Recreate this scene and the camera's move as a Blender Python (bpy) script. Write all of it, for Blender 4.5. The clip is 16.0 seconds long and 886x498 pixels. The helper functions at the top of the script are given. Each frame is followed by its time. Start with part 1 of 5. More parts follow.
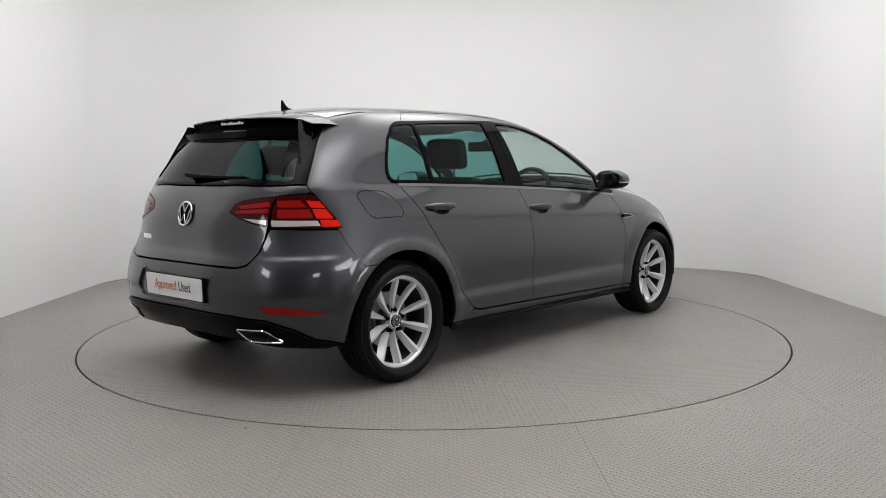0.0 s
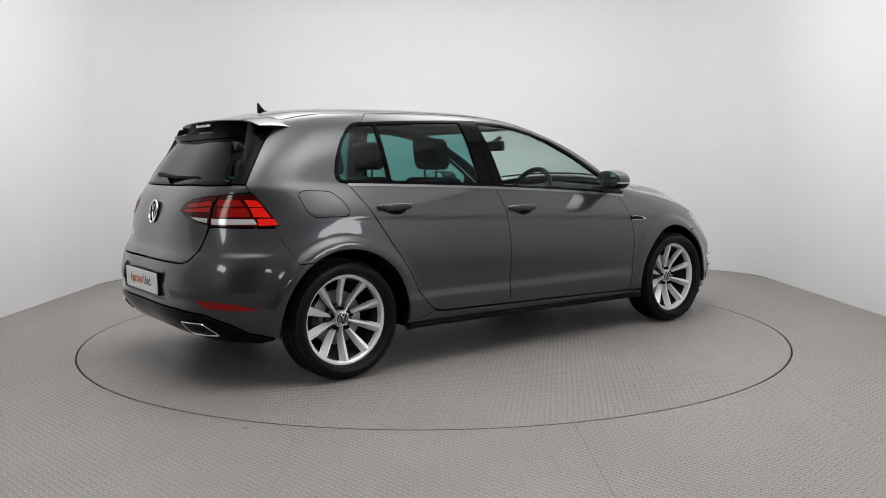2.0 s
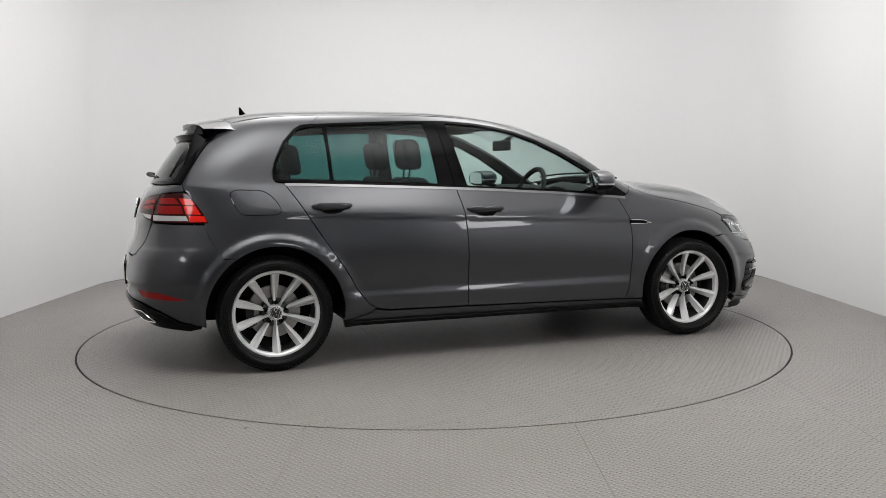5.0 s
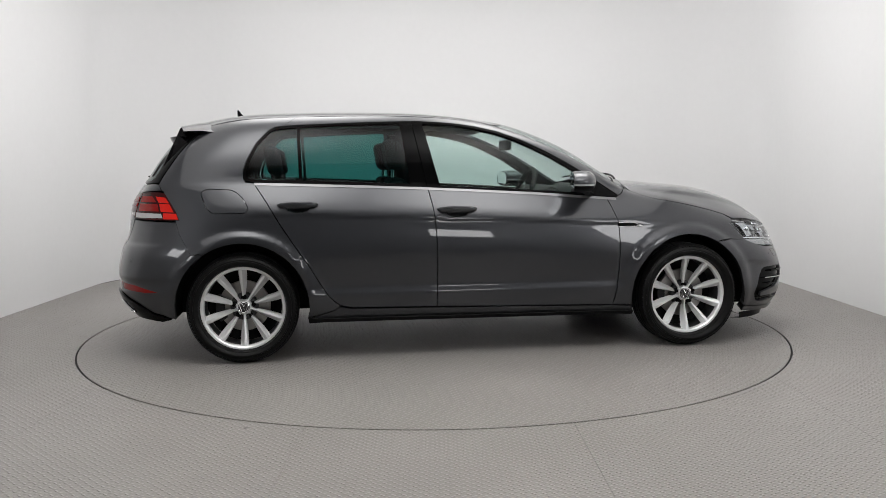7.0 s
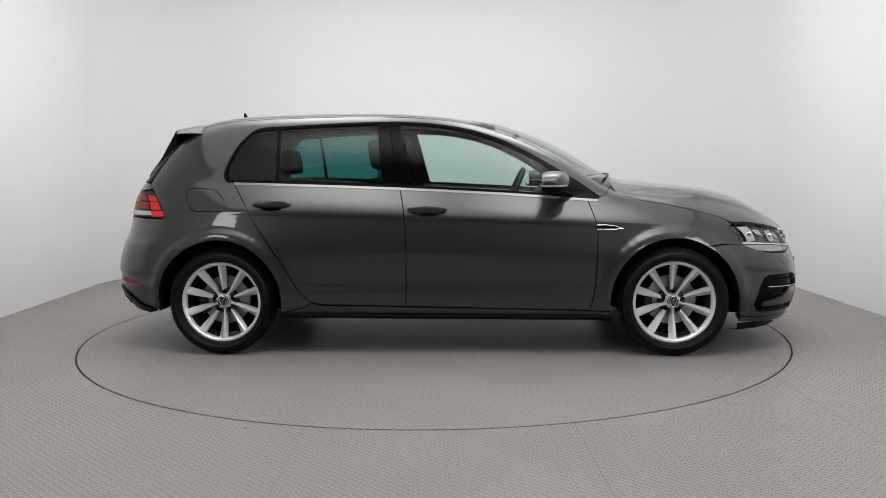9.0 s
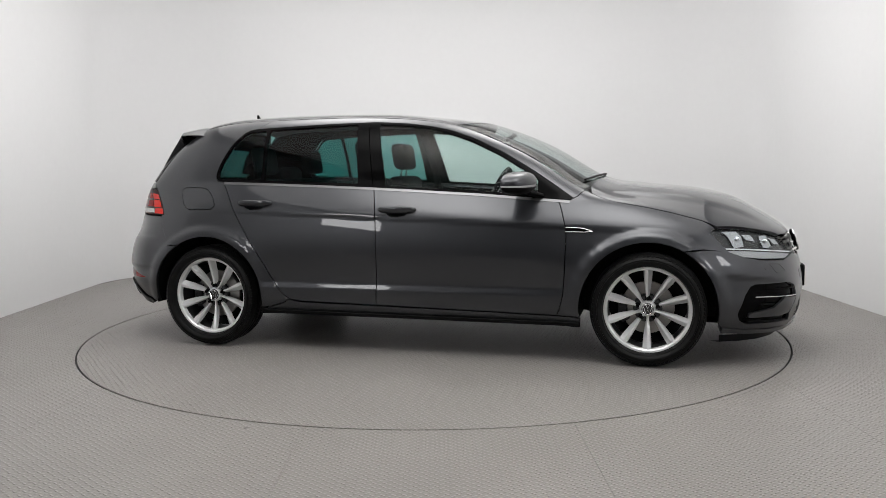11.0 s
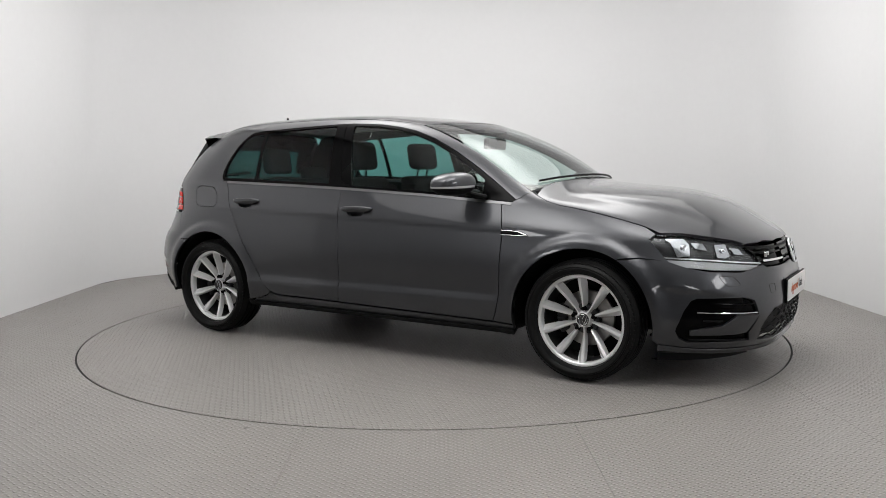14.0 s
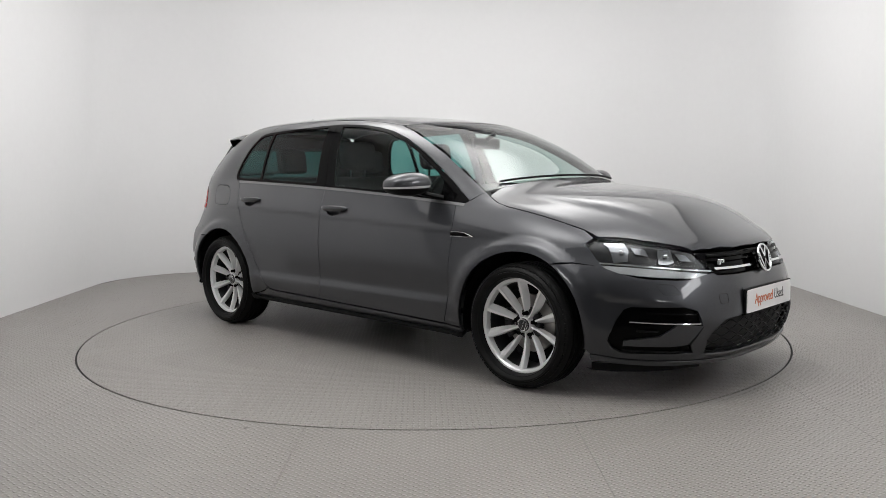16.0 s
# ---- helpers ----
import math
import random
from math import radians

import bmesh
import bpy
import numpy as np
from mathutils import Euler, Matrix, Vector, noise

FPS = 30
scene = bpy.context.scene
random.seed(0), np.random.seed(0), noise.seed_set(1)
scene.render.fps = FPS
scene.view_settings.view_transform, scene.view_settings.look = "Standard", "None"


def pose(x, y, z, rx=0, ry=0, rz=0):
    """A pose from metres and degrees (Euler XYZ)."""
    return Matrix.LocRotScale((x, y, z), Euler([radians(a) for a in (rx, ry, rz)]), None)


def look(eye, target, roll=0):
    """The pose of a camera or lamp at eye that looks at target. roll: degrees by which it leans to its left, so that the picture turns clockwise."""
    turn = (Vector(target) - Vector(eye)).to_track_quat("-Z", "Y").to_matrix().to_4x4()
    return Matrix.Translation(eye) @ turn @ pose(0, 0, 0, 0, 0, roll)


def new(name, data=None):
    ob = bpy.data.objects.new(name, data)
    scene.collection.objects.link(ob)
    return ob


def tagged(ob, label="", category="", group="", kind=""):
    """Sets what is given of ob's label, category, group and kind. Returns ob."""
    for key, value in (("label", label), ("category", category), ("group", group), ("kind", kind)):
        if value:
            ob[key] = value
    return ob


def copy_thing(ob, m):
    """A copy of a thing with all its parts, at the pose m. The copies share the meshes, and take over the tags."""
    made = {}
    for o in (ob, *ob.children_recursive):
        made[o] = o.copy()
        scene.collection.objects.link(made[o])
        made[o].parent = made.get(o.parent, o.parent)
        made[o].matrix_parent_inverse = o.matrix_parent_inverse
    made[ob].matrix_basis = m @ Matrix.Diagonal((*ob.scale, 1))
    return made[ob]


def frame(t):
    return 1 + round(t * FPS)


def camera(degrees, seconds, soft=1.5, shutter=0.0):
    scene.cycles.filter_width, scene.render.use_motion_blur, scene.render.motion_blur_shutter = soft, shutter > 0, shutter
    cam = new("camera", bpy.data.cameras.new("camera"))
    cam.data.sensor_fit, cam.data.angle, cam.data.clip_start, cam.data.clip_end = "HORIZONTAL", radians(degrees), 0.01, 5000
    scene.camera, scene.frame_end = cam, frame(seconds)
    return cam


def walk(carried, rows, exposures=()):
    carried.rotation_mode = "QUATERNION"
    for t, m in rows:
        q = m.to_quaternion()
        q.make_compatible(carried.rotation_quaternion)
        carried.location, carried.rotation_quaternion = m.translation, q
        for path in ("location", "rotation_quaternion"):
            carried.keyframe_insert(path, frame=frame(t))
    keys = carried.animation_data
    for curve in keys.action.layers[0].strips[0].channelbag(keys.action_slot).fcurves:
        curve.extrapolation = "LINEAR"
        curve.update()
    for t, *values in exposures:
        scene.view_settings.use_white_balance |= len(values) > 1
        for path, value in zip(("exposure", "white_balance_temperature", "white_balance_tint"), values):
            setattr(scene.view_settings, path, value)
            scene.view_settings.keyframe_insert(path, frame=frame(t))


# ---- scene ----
# ---- camera: a fixed camera in front of a turning platform, whose axis is the world's z axis ----
EYE = Vector((0.0, -5.6208, 1.0847))
YAW, PITCH, ROLL = 0.01043, -0.09749, -0.00843
AIM = EYE + Vector((math.sin(YAW) * math.cos(PITCH), math.cos(YAW) * math.cos(PITCH), math.sin(PITCH)))
cam = camera(56.33, 16.0, soft=0.6)
walk(cam, [(0.0, look(EYE, AIM, math.degrees(ROLL))), (16.0, look(EYE, AIM, math.degrees(ROLL)))])
scene.view_settings.exposure = 0.31

# ---- light: a white booth lit by one luminous ceiling panel and three wall lamps ----
world = bpy.data.worlds.new("studio_world")
world.use_nodes = True
world.node_tree.nodes["Background"].inputs[0].default_value = (0.02, 0.02, 0.021, 1)
scene.world = world


# ---- materials ----
def mat_new(name):
    m = bpy.data.materials.new(name)
    m.use_nodes = True
    nt = m.node_tree
    return m, nt, nt.nodes["Principled BSDF"]


def simple(name, col, rough=0.5, metal=0.0, coat=0.0, grain=0.0, scale=40.0, bump=0.0, spec=0.5, coatrough=0.03):
    """A principled surface with mottled colour and fine relief at two scales."""
    m, nt, b = mat_new(name)
    b.inputs["Base Color"].default_value = (*col, 1)
    b.inputs["Roughness"].default_value = rough
    b.inputs["Metallic"].default_value = metal
    b.inputs["Coat Weight"].default_value = coat
    b.inputs["Coat Roughness"].default_value = coatrough
    b.inputs["Specular IOR Level"].default_value = spec
    if grain or bump:
        tc = nt.nodes.new("ShaderNodeTexCoord")
        n1 = nt.nodes.new("ShaderNodeTexNoise")
        n1.inputs["Scale"].default_value, n1.inputs["Detail"].default_value = scale, 6
        nt.links.new(tc.outputs["Object"], n1.inputs["Vector"])
        n2 = nt.nodes.new("ShaderNodeTexNoise")
        n2.inputs["Scale"].default_value, n2.inputs["Detail"].default_value = scale * 0.06, 4
        nt.links.new(tc.outputs["Object"], n2.inputs["Vector"])
        add = nt.nodes.new("ShaderNodeMath")
        add.operation = "ADD"
        nt.links.new(n1.outputs["Fac"], add.inputs[0])
        nt.links.new(n2.outputs["Fac"], add.inputs[1])
        mr = nt.nodes.new("ShaderNodeMapRange")
        mr.inputs["From Min"].default_value, mr.inputs["From Max"].default_value = 0.6, 1.4
        mr.inputs["To Min"].default_value, mr.inputs["To Max"].default_value = 1 - grain, 1 + grain
        nt.links.new(add.outputs[0], mr.inputs["Value"])
        mul = nt.nodes.new("ShaderNodeVectorMath")
        mul.operation = "SCALE"
        mul.inputs[0].default_value = col
        nt.links.new(mr.outputs[0], mul.inputs["Scale"])
        nt.links.new(mul.outputs[0], b.inputs["Base Color"])
        if bump:
            bp = nt.nodes.new("ShaderNodeBump")
            bp.inputs["Strength"].default_value, bp.inputs["Distance"].default_value = bump, 0.002
            nt.links.new(n1.outputs["Fac"], bp.inputs["Height"])
            nt.links.new(bp.outputs[0], b.inputs["Normal"])
    return m


def glass_mat(name, tint, ior=1.5, gloss_rough=0.0):
    """Tinted sheet glass: clear tinted pane with a mirror gloss that grows with the angle."""
    m, nt, b = mat_new(name)
    nt.nodes.remove(b)
    out = nt.nodes["Material Output"]
    tr = nt.nodes.new("ShaderNodeBsdfTransparent")
    tr.inputs[0].default_value = (*tint, 1)
    gl = nt.nodes.new("ShaderNodeBsdfGlossy")
    gl.inputs["Roughness"].default_value = gloss_rough
    lw = nt.nodes.new("ShaderNodeLayerWeight")
    lw.inputs[0].default_value = 0.5
    pw = nt.nodes.new("ShaderNodeMath")
    pw.operation, pw.inputs[1].default_value = "POWER", 5.0
    nt.links.new(lw.outputs["Facing"], pw.inputs[0])
    f0 = ((ior - 1) / (ior + 1)) ** 2 * 0.45
    fr = nt.nodes.new("ShaderNodeMath")
    fr.operation, fr.inputs[1].default_value, fr.inputs[2].default_value = "MULTIPLY_ADD", 1 - f0, f0
    nt.links.new(pw.outputs[0], fr.inputs[0])
    mx = nt.nodes.new("ShaderNodeMixShader")
    nt.links.new(fr.outputs[0], mx.inputs[0])
    nt.links.new(tr.outputs[0], mx.inputs[1])
    nt.links.new(gl.outputs[0], mx.inputs[2])
    nt.links.new(mx.outputs[0], out.inputs[0])
    return m


def emit_mat(name, col, power):
    m, nt, b = mat_new(name)
    b.inputs["Base Color"].default_value = (*col, 1)
    b.inputs["Emission Color"].default_value = (*col, 1)
    b.inputs["Emission Strength"].default_value = power
    return m


def glow_spots_mat(name, col, low, high):
    """A glowing panel with no lamps behind it: its emission is painted brighter in four round spots."""
    m, nt, b = mat_new(name)
    b.inputs["Base Color"].default_value = (*col, 1)
    b.inputs["Emission Color"].default_value = (*col, 1)
    tc = nt.nodes.new("ShaderNodeTexCoord")
    last = tc.outputs["Object"]
    for kind, vec in (("ADD", (0, 0.85, 0)), ("ABSOLUTE", None), ("SUBTRACT", (1.05, 1.45, 0)), ("MULTIPLY", (1, 1, 0)), ("LENGTH", None)):
        n = nt.nodes.new("ShaderNodeVectorMath")
        n.operation = kind
        nt.links.new(last, n.inputs[0])
        if vec:
            n.inputs[1].default_value = vec
        last = n.outputs["Value" if kind == "LENGTH" else "Vector"]
    mr = nt.nodes.new("ShaderNodeMapRange")
    mr.interpolation_type = "SMOOTHSTEP"
    mr.inputs["From Min"].default_value, mr.inputs["From Max"].default_value = 0.15, 1.35
    mr.inputs["To Min"].default_value, mr.inputs["To Max"].default_value = high, low
    nt.links.new(last, mr.inputs["Value"])
    nt.links.new(mr.outputs[0], b.inputs["Emission Strength"])
    return m


def paint_mat():
    """Dark grey metallic car paint: fine flakes under a clear coat."""
    m, nt, b = mat_new("grey_metallic_paint")
    tc = nt.nodes.new("ShaderNodeTexCoord")
    vo = nt.nodes.new("ShaderNodeTexVoronoi")
    vo.inputs["Scale"].default_value = 1400
    nt.links.new(tc.outputs["Object"], vo.inputs["Vector"])
    rgb = nt.nodes.new("ShaderNodeMapRange")
    rgb.inputs["To Min"].default_value, rgb.inputs["To Max"].default_value = 0.75, 1.25
    sep = nt.nodes.new("ShaderNodeSeparateColor")
    nt.links.new(vo.outputs["Color"], sep.inputs[0])
    nt.links.new(sep.outputs[0], rgb.inputs["Value"])
    mul = nt.nodes.new("ShaderNodeVectorMath")
    mul.operation = "SCALE"
    mul.inputs[0].default_value = PAINT
    nt.links.new(rgb.outputs[0], mul.inputs["Scale"])
    nt.links.new(mul.outputs[0], b.inputs["Base Color"])
    b.inputs["Metallic"].default_value = 0.80
    b.inputs["Roughness"].default_value = 0.36
    b.inputs["Coat Weight"].default_value = 1.0
    b.inputs["Coat Roughness"].default_value = 0.02
    b.inputs["Coat IOR"].default_value = 1.42
    return m


def tread_mat(name, col):
    """Grey-painted steel tread plate: raised lozenges set crosswise, coloured lighter towards their tops, with worn and
    dusty patches.
    """
    m, nt, b = mat_new(name)
    N, L = nt.nodes.new, nt.links.new

    def op(kind, x, y=None):
        n = N("ShaderNodeMath")
        n.operation = kind
        for k, v in enumerate((x, y)):
            if v is None:
                continue
            if isinstance(v, (int, float)):
                n.inputs[k].default_value = v
            else:
                L(v, n.inputs[k])
        return n.outputs[0]

    tc = N("ShaderNodeTexCoord")
    sep = N("ShaderNodeSeparateXYZ")
    L(tc.outputs["Object"], sep.inputs[0])
    P = 0.036
    heights = []
    for k, (dx, dy, a) in enumerate(((0, 0, 1), (0.5, 0.5, -1))):
        u = op("SUBTRACT", op("FRACT", op("ADD", op("DIVIDE", sep.outputs[0], P), dx)), 0.5)
        v = op("SUBTRACT", op("FRACT", op("ADD", op("DIVIDE", sep.outputs[1], P), dy)), 0.5)
        s = op("MULTIPLY", op("ADD", u, op("MULTIPLY", v, a)), 0.707)
        w = op("MULTIPLY", op("SUBTRACT", v, op("MULTIPLY", u, a)), 0.707)
        d = op("ADD", op("POWER", op("ABSOLUTE", op("DIVIDE", s, 0.40)), 2), op("POWER", op("ABSOLUTE", op("DIVIDE", w, 0.13)), 2))
        heights.append(op("MAXIMUM", op("SUBTRACT", 1.0, d), 0.0))
    h = op("MAXIMUM", heights[0], heights[1])
    h = op("POWER", h, 0.5)
    bp = N("ShaderNodeBump")
    bp.inputs["Strength"].default_value, bp.inputs["Distance"].default_value = 1.0, 0.010
    L(h, bp.inputs["Height"])
    L(bp.outputs[0], b.inputs["Normal"])
    n1 = N("ShaderNodeTexNoise")
    n1.inputs["Scale"].default_value, n1.inputs["Detail"].default_value = 1.3, 8
    L(tc.outputs["Object"], n1.inputs["Vector"])
    n2 = N("ShaderNodeTexNoise")
    n2.inputs["Scale"].default_value, n2.inputs["Detail"].default_value = 60, 4
    L(tc.outputs["Object"], n2.inputs["Vector"])
    k = op("ADD", op("MULTIPLY", op("SUBTRACT", n1.outputs["Fac"], 0.5), 0.25), op("MULTIPLY", op("SUBTRACT", n2.outputs["Fac"], 0.5), 0.12))
    # colour lightened with lozenge height to strengthen the relief
    k = op("ADD", op("ADD", k, 0.93), op("MULTIPLY", h, 0.22))
    # sparse specks of dirt
    vo = N("ShaderNodeTexVoronoi")
    vo.inputs["Scale"].default_value = 5.0
    L(tc.outputs["Object"], vo.inputs["Vector"])
    pick = N("ShaderNodeSeparateColor")
    L(vo.outputs["Color"], pick.inputs[0])
    speck = op("MULTIPLY", op("LESS_THAN", vo.outputs["Distance"], op("MULTIPLY", pick.outputs[1], 0.05)), op("GREATER_THAN", pick.outputs[0], 0.6))
    k = op("MULTIPLY", k, op("SUBTRACT", 1.0, op("MULTIPLY", speck, 0.6)))
    mul = N("ShaderNodeVectorMath")
    mul.operation = "SCALE"
    mul.inputs[0].default_value = col
    L(k, mul.inputs["Scale"])
    L(mul.outputs[0], b.inputs["Base Color"])
    b.inputs["Roughness"].default_value = 0.40
    b.inputs["Specular IOR Level"].default_value = 0.3
    b.inputs["Metallic"].default_value = 0.0
    return m


PAINT = (0.044, 0.0458, 0.0512)
M_PAINT = paint_mat()
M_WALL = simple("white_wall_paint", (0.67, 0.67, 0.675), 0.75, grain=0.015, scale=18, bump=0.08)
M_CEIL = simple("ceiling_paint", (0.35, 0.35, 0.35), 0.8, grain=0.01, scale=10)
M_FLOOR = tread_mat("grey_tread_plate", (0.268, 0.255, 0.240))
M_GAP = simple("gap_black", (0.012, 0.012, 0.012), 0.8)
M_LAMP = emit_mat("lamp_diffuser", (1.0, 0.995, 1.0), 7.0)
M_CEIL_LIGHT = glow_spots_mat("luminous_ceiling", (1.0, 0.988, 0.975), 0.74, 5.0)
M_DIM = simple("dark_grey_wall", (0.05, 0.05, 0.051), 0.7, grain=0.05, scale=20)
M_GREYWALL = simple("grey_wall", (0.36, 0.36, 0.362), 0.7, grain=0.05, scale=20)
M_TRIM = simple("gloss_black_trim", (0.002, 0.002, 0.0022), 0.06, spec=0.055)
M_PLASTIC = simple("black_grained_plastic", (0.0035, 0.0035, 0.0038), 0.45, grain=0.1, scale=400, bump=0.1, spec=0.10)
M_RUBBER = simple("tyre_rubber", (0.0045, 0.0045, 0.0046), 0.5, grain=0.15, scale=120, bump=0.1, spec=0.16)
M_ALLOY = simple("silver_alloy", (0.76, 0.765, 0.77), 0.28, metal=0.30, coat=0.5, grain=0.02, scale=300)
M_CHROME = simple("chrome", (0.85, 0.86, 0.87), 0.06, metal=1.0)
M_STEEL = simple("brake_steel", (0.35, 0.34, 0.33), 0.35, metal=0.9, grain=0.08, scale=200)
M_DARKSTEEL = simple("dark_cast_metal", (0.03, 0.03, 0.032), 0.5, metal=0.5, grain=0.15, scale=80)
M_INNER = simple("interior_trim", (0.007, 0.007, 0.0076), 0.6, grain=0.1, scale=200, bump=0.1, spec=0.2)
M_SEAT = simple("dark_seat_cloth", (0.014, 0.014, 0.0155), 0.85, grain=0.2, scale=500, bump=0.25)
M_HEADLINER = simple("light_headliner", (0.30, 0.30, 0.29), 0.9, grain=0.05, scale=300, bump=0.1)
M_GLASS_F = glass_mat("clear_green_glass", (0.68, 0.80, 0.77))
M_GLASS_R = glass_mat("privacy_glass", (0.15, 0.37, 0.355))
M_GLASS_B = glass_mat("rear_window_glass", (0.10, 0.185, 0.18))
M_LENS = glass_mat("clear_lens", (0.93, 0.95, 0.96), 1.45)
M_RED = simple("red_lens", (0.62, 0.012, 0.006), 0.10, spec=0.35)
M_RED_DARK = simple("dark_red_lens", (0.035, 0.002, 0.002), 0.08, spec=0.25)
M_CLEARWHITE = simple("frosted_white_lens", (0.38, 0.37, 0.37), 0.18, coat=1.0)
M_DRL = simple("grey_light_guide", (0.34, 0.345, 0.35), 0.22, metal=0.4, coat=0.6)
M_PLATE = simple("white_plate", (0.80, 0.79, 0.78), 0.35, grain=0.01, scale=60)
M_ORANGE = simple("orange_print", (0.62, 0.13, 0.03), 0.5)
M_DARKPRINT = simple("dark_print", (0.05, 0.045, 0.045), 0.5)


# ---- mesh helpers ----
def link_mesh(name, verts, faces, mats, parent=None, label="", normals=None, idx=None, smooth=True):
    me = bpy.data.meshes.new(name)
    me.from_pydata([tuple(v) for v in verts], [], faces)
    for m in mats if isinstance(mats, (list, tuple)) else [mats]:
        me.materials.append(m)
    if idx is not None:
        me.polygons.foreach_set("material_index", idx)
    me.polygons.foreach_set("use_smooth", [smooth] * len(me.polygons))
    me.update()
    if normals is not None:
        me.normals_split_custom_set_from_vertices([tuple(n) for n in normals])
    ob = new(name, me)
    if parent:
        ob.parent = parent
    if label:
        tagged(ob, label)
    return ob


def part(name, bm, material, parent=None, label="", sharp=35):
    """Links a bmesh as one mesh object under a thing or under a part."""
    me = bpy.data.meshes.new(name)
    bmesh.ops.recalc_face_normals(bm, faces=bm.faces)
    for f in bm.faces:
        f.smooth = True
    for e in bm.edges:
        if len(e.link_faces) == 2 and e.calc_face_angle(0) > radians(sharp):
            e.smooth = False
    bm.to_mesh(me)
    bm.free()
    for m in material if isinstance(material, (list, tuple)) else [material]:
        me.materials.append(m)
    ob = new(name, me)
    if parent:
        ob.parent = parent
    if label:
        tagged(ob, label)
    return ob


def box(x0, x1, y0, y1, z0, z1, bevel=0.0, seg=2, bm=None):
    bm = bm or bmesh.new()
    r = bmesh.ops.create_cube(bm, size=1)
    for v in r["verts"]:
        v.co = Vector(((x0 + x1) / 2 + v.co.x * (x1 - x0), (y0 + y1) / 2 + v.co.y * (y1 - y0), (z0 + z1) / 2 + v.co.z * (z1 - z0)))
    if bevel:
        ed = list({e for v in r["verts"] for e in v.link_edges})
        bmesh.ops.bevel(bm, geom=ed, offset=bevel, segments=seg, profile=0.6, affect="EDGES")
    return bm


def lathe(profile, n=64, bm=None, arc=(0, 2 * math.pi)):
    """Turns a profile of (radius, y) about the y axis."""
    bm = bm or bmesh.new()
    full = abs(arc[1] - arc[0] - 2 * math.pi) < 1e-6
    rings = []
    for i in range(n if full else n + 1):
        a = arc[0] + (arc[1] - arc[0]) * i / n
        rings.append([bm.verts.new((r * math.cos(a), y, r * math.sin(a))) for r, y in profile])
    for i in range(n):
        p, q = rings[i], rings[(i + 1) % len(rings)]
        for j in range(len(profile) - 1):
            bm.faces.new((p[j], q[j], q[j + 1], p[j + 1]))
    return bm


def tube(points, radius, n=8, closed=False, bm=None, flat=1.0):
    """A round rod along points."""
    bm = bm or bmesh.new()
    P = [Vector(p) for p in points]
    rings = []
    k = len(P)
    up = Vector((0, 0, 1))
    for i, p in enumerate(P):
        d = (P[(i + 1) % k] - P[i - 1]) if closed else (P[min(i + 1, k - 1)] - P[max(i - 1, 0)])
        d.normalize()
        a = d.cross(up)
        a = a.normalized() if a.length > 1e-3 else Vector((1, 0, 0))
        b = a.cross(d)
        r = radius[i] if isinstance(radius, (list, tuple)) else radius
        rings.append([bm.verts.new(p + a * math.cos(t) * r + b * math.sin(t) * r * flat) for t in [2 * math.pi * j / n for j in range(n)]])
    for i in range(k if closed else k - 1):
        p, q = rings[i], rings[(i + 1) % k]
        for j in range(n):
            bm.faces.new((p[j], p[(j + 1) % n], q[(j + 1) % n], q[j]))
    if not closed:
        bm.faces.new(rings[0])
        bm.faces.new(rings[-1][::-1])
    return bm


def inside(poly, pts):
    """Which of the points lie inside the polygon."""
    poly, pts = np.asarray(poly), np.asarray(pts)
    res = np.zeros(len(pts), bool)
    j = len(poly) - 1
    for i in range(len(poly)):
        (xi, yi), (xj, yj) = poly[i], poly[j]
        c = ((yi > pts[:, 1]) != (yj > pts[:, 1])) & (pts[:, 0] < (xj - xi) * (pts[:, 1] - yi) / (yj - yi + 1e-15) + xi)
        res ^= c
        j = i
    return res


def dense(poly, step):
    out = []
    for i in range(len(poly)):
        a, b = np.array(poly[i]), np.array(poly[(i + 1) % len(poly)])
        n = max(1, int(np.ceil(np.linalg.norm(b - a) / step)))
        out += [a + (b - a) * k / n for k in range(n)]
    return np.array(out)


def shrink(poly, d):
    """Moves a closed outline inwards by d."""
    p = np.asarray(poly)
    area = 0.5 * np.sum(p[:, 0] * np.roll(p[:, 1], -1) - np.roll(p[:, 0], -1) * p[:, 1])
    s = 1 if area > 0 else -1
    a, b = p - np.roll(p, 1, 0), np.roll(p, -1, 0) - p
    na = np.stack([-a[:, 1], a[:, 0]], 1) / (np.linalg.norm(a, axis=1, keepdims=True) + 1e-12)
    nb = np.stack([-b[:, 1], b[:, 0]], 1) / (np.linalg.norm(b, axis=1, keepdims=True) + 1e-12)
    m = na + nb
    m /= np.maximum(np.linalg.norm(m, axis=1, keepdims=True), 0.5)
    return p + s * d * m


def smooth_line(pts, n=6, closed=False):
    """Rounds a polyline through its points."""
    P = np.asarray(pts, float)
    k = len(P)
    out = []
    rng = range(k if closed else k - 1)
    for i in rng:
        p1, p2 = P[i], P[(i + 1) % k]
        p0 = P[i - 1] if (closed or i > 0) else 2 * p1 - p2
        p3 = P[(i + 2) % k] if (closed or i + 2 < k) else 2 * p2 - p1
        for j in range(n):
            t = j / n
            out.append(0.5 * (2 * p1 + (p2 - p0) * t + (2 * p0 - 5 * p1 + 4 * p2 - p3) * t * t + (3 * p1 - p0 - 3 * p2 + p3) * t ** 3))
    if not closed:
        out.append(P[-1])
    return [tuple(p) for p in out]


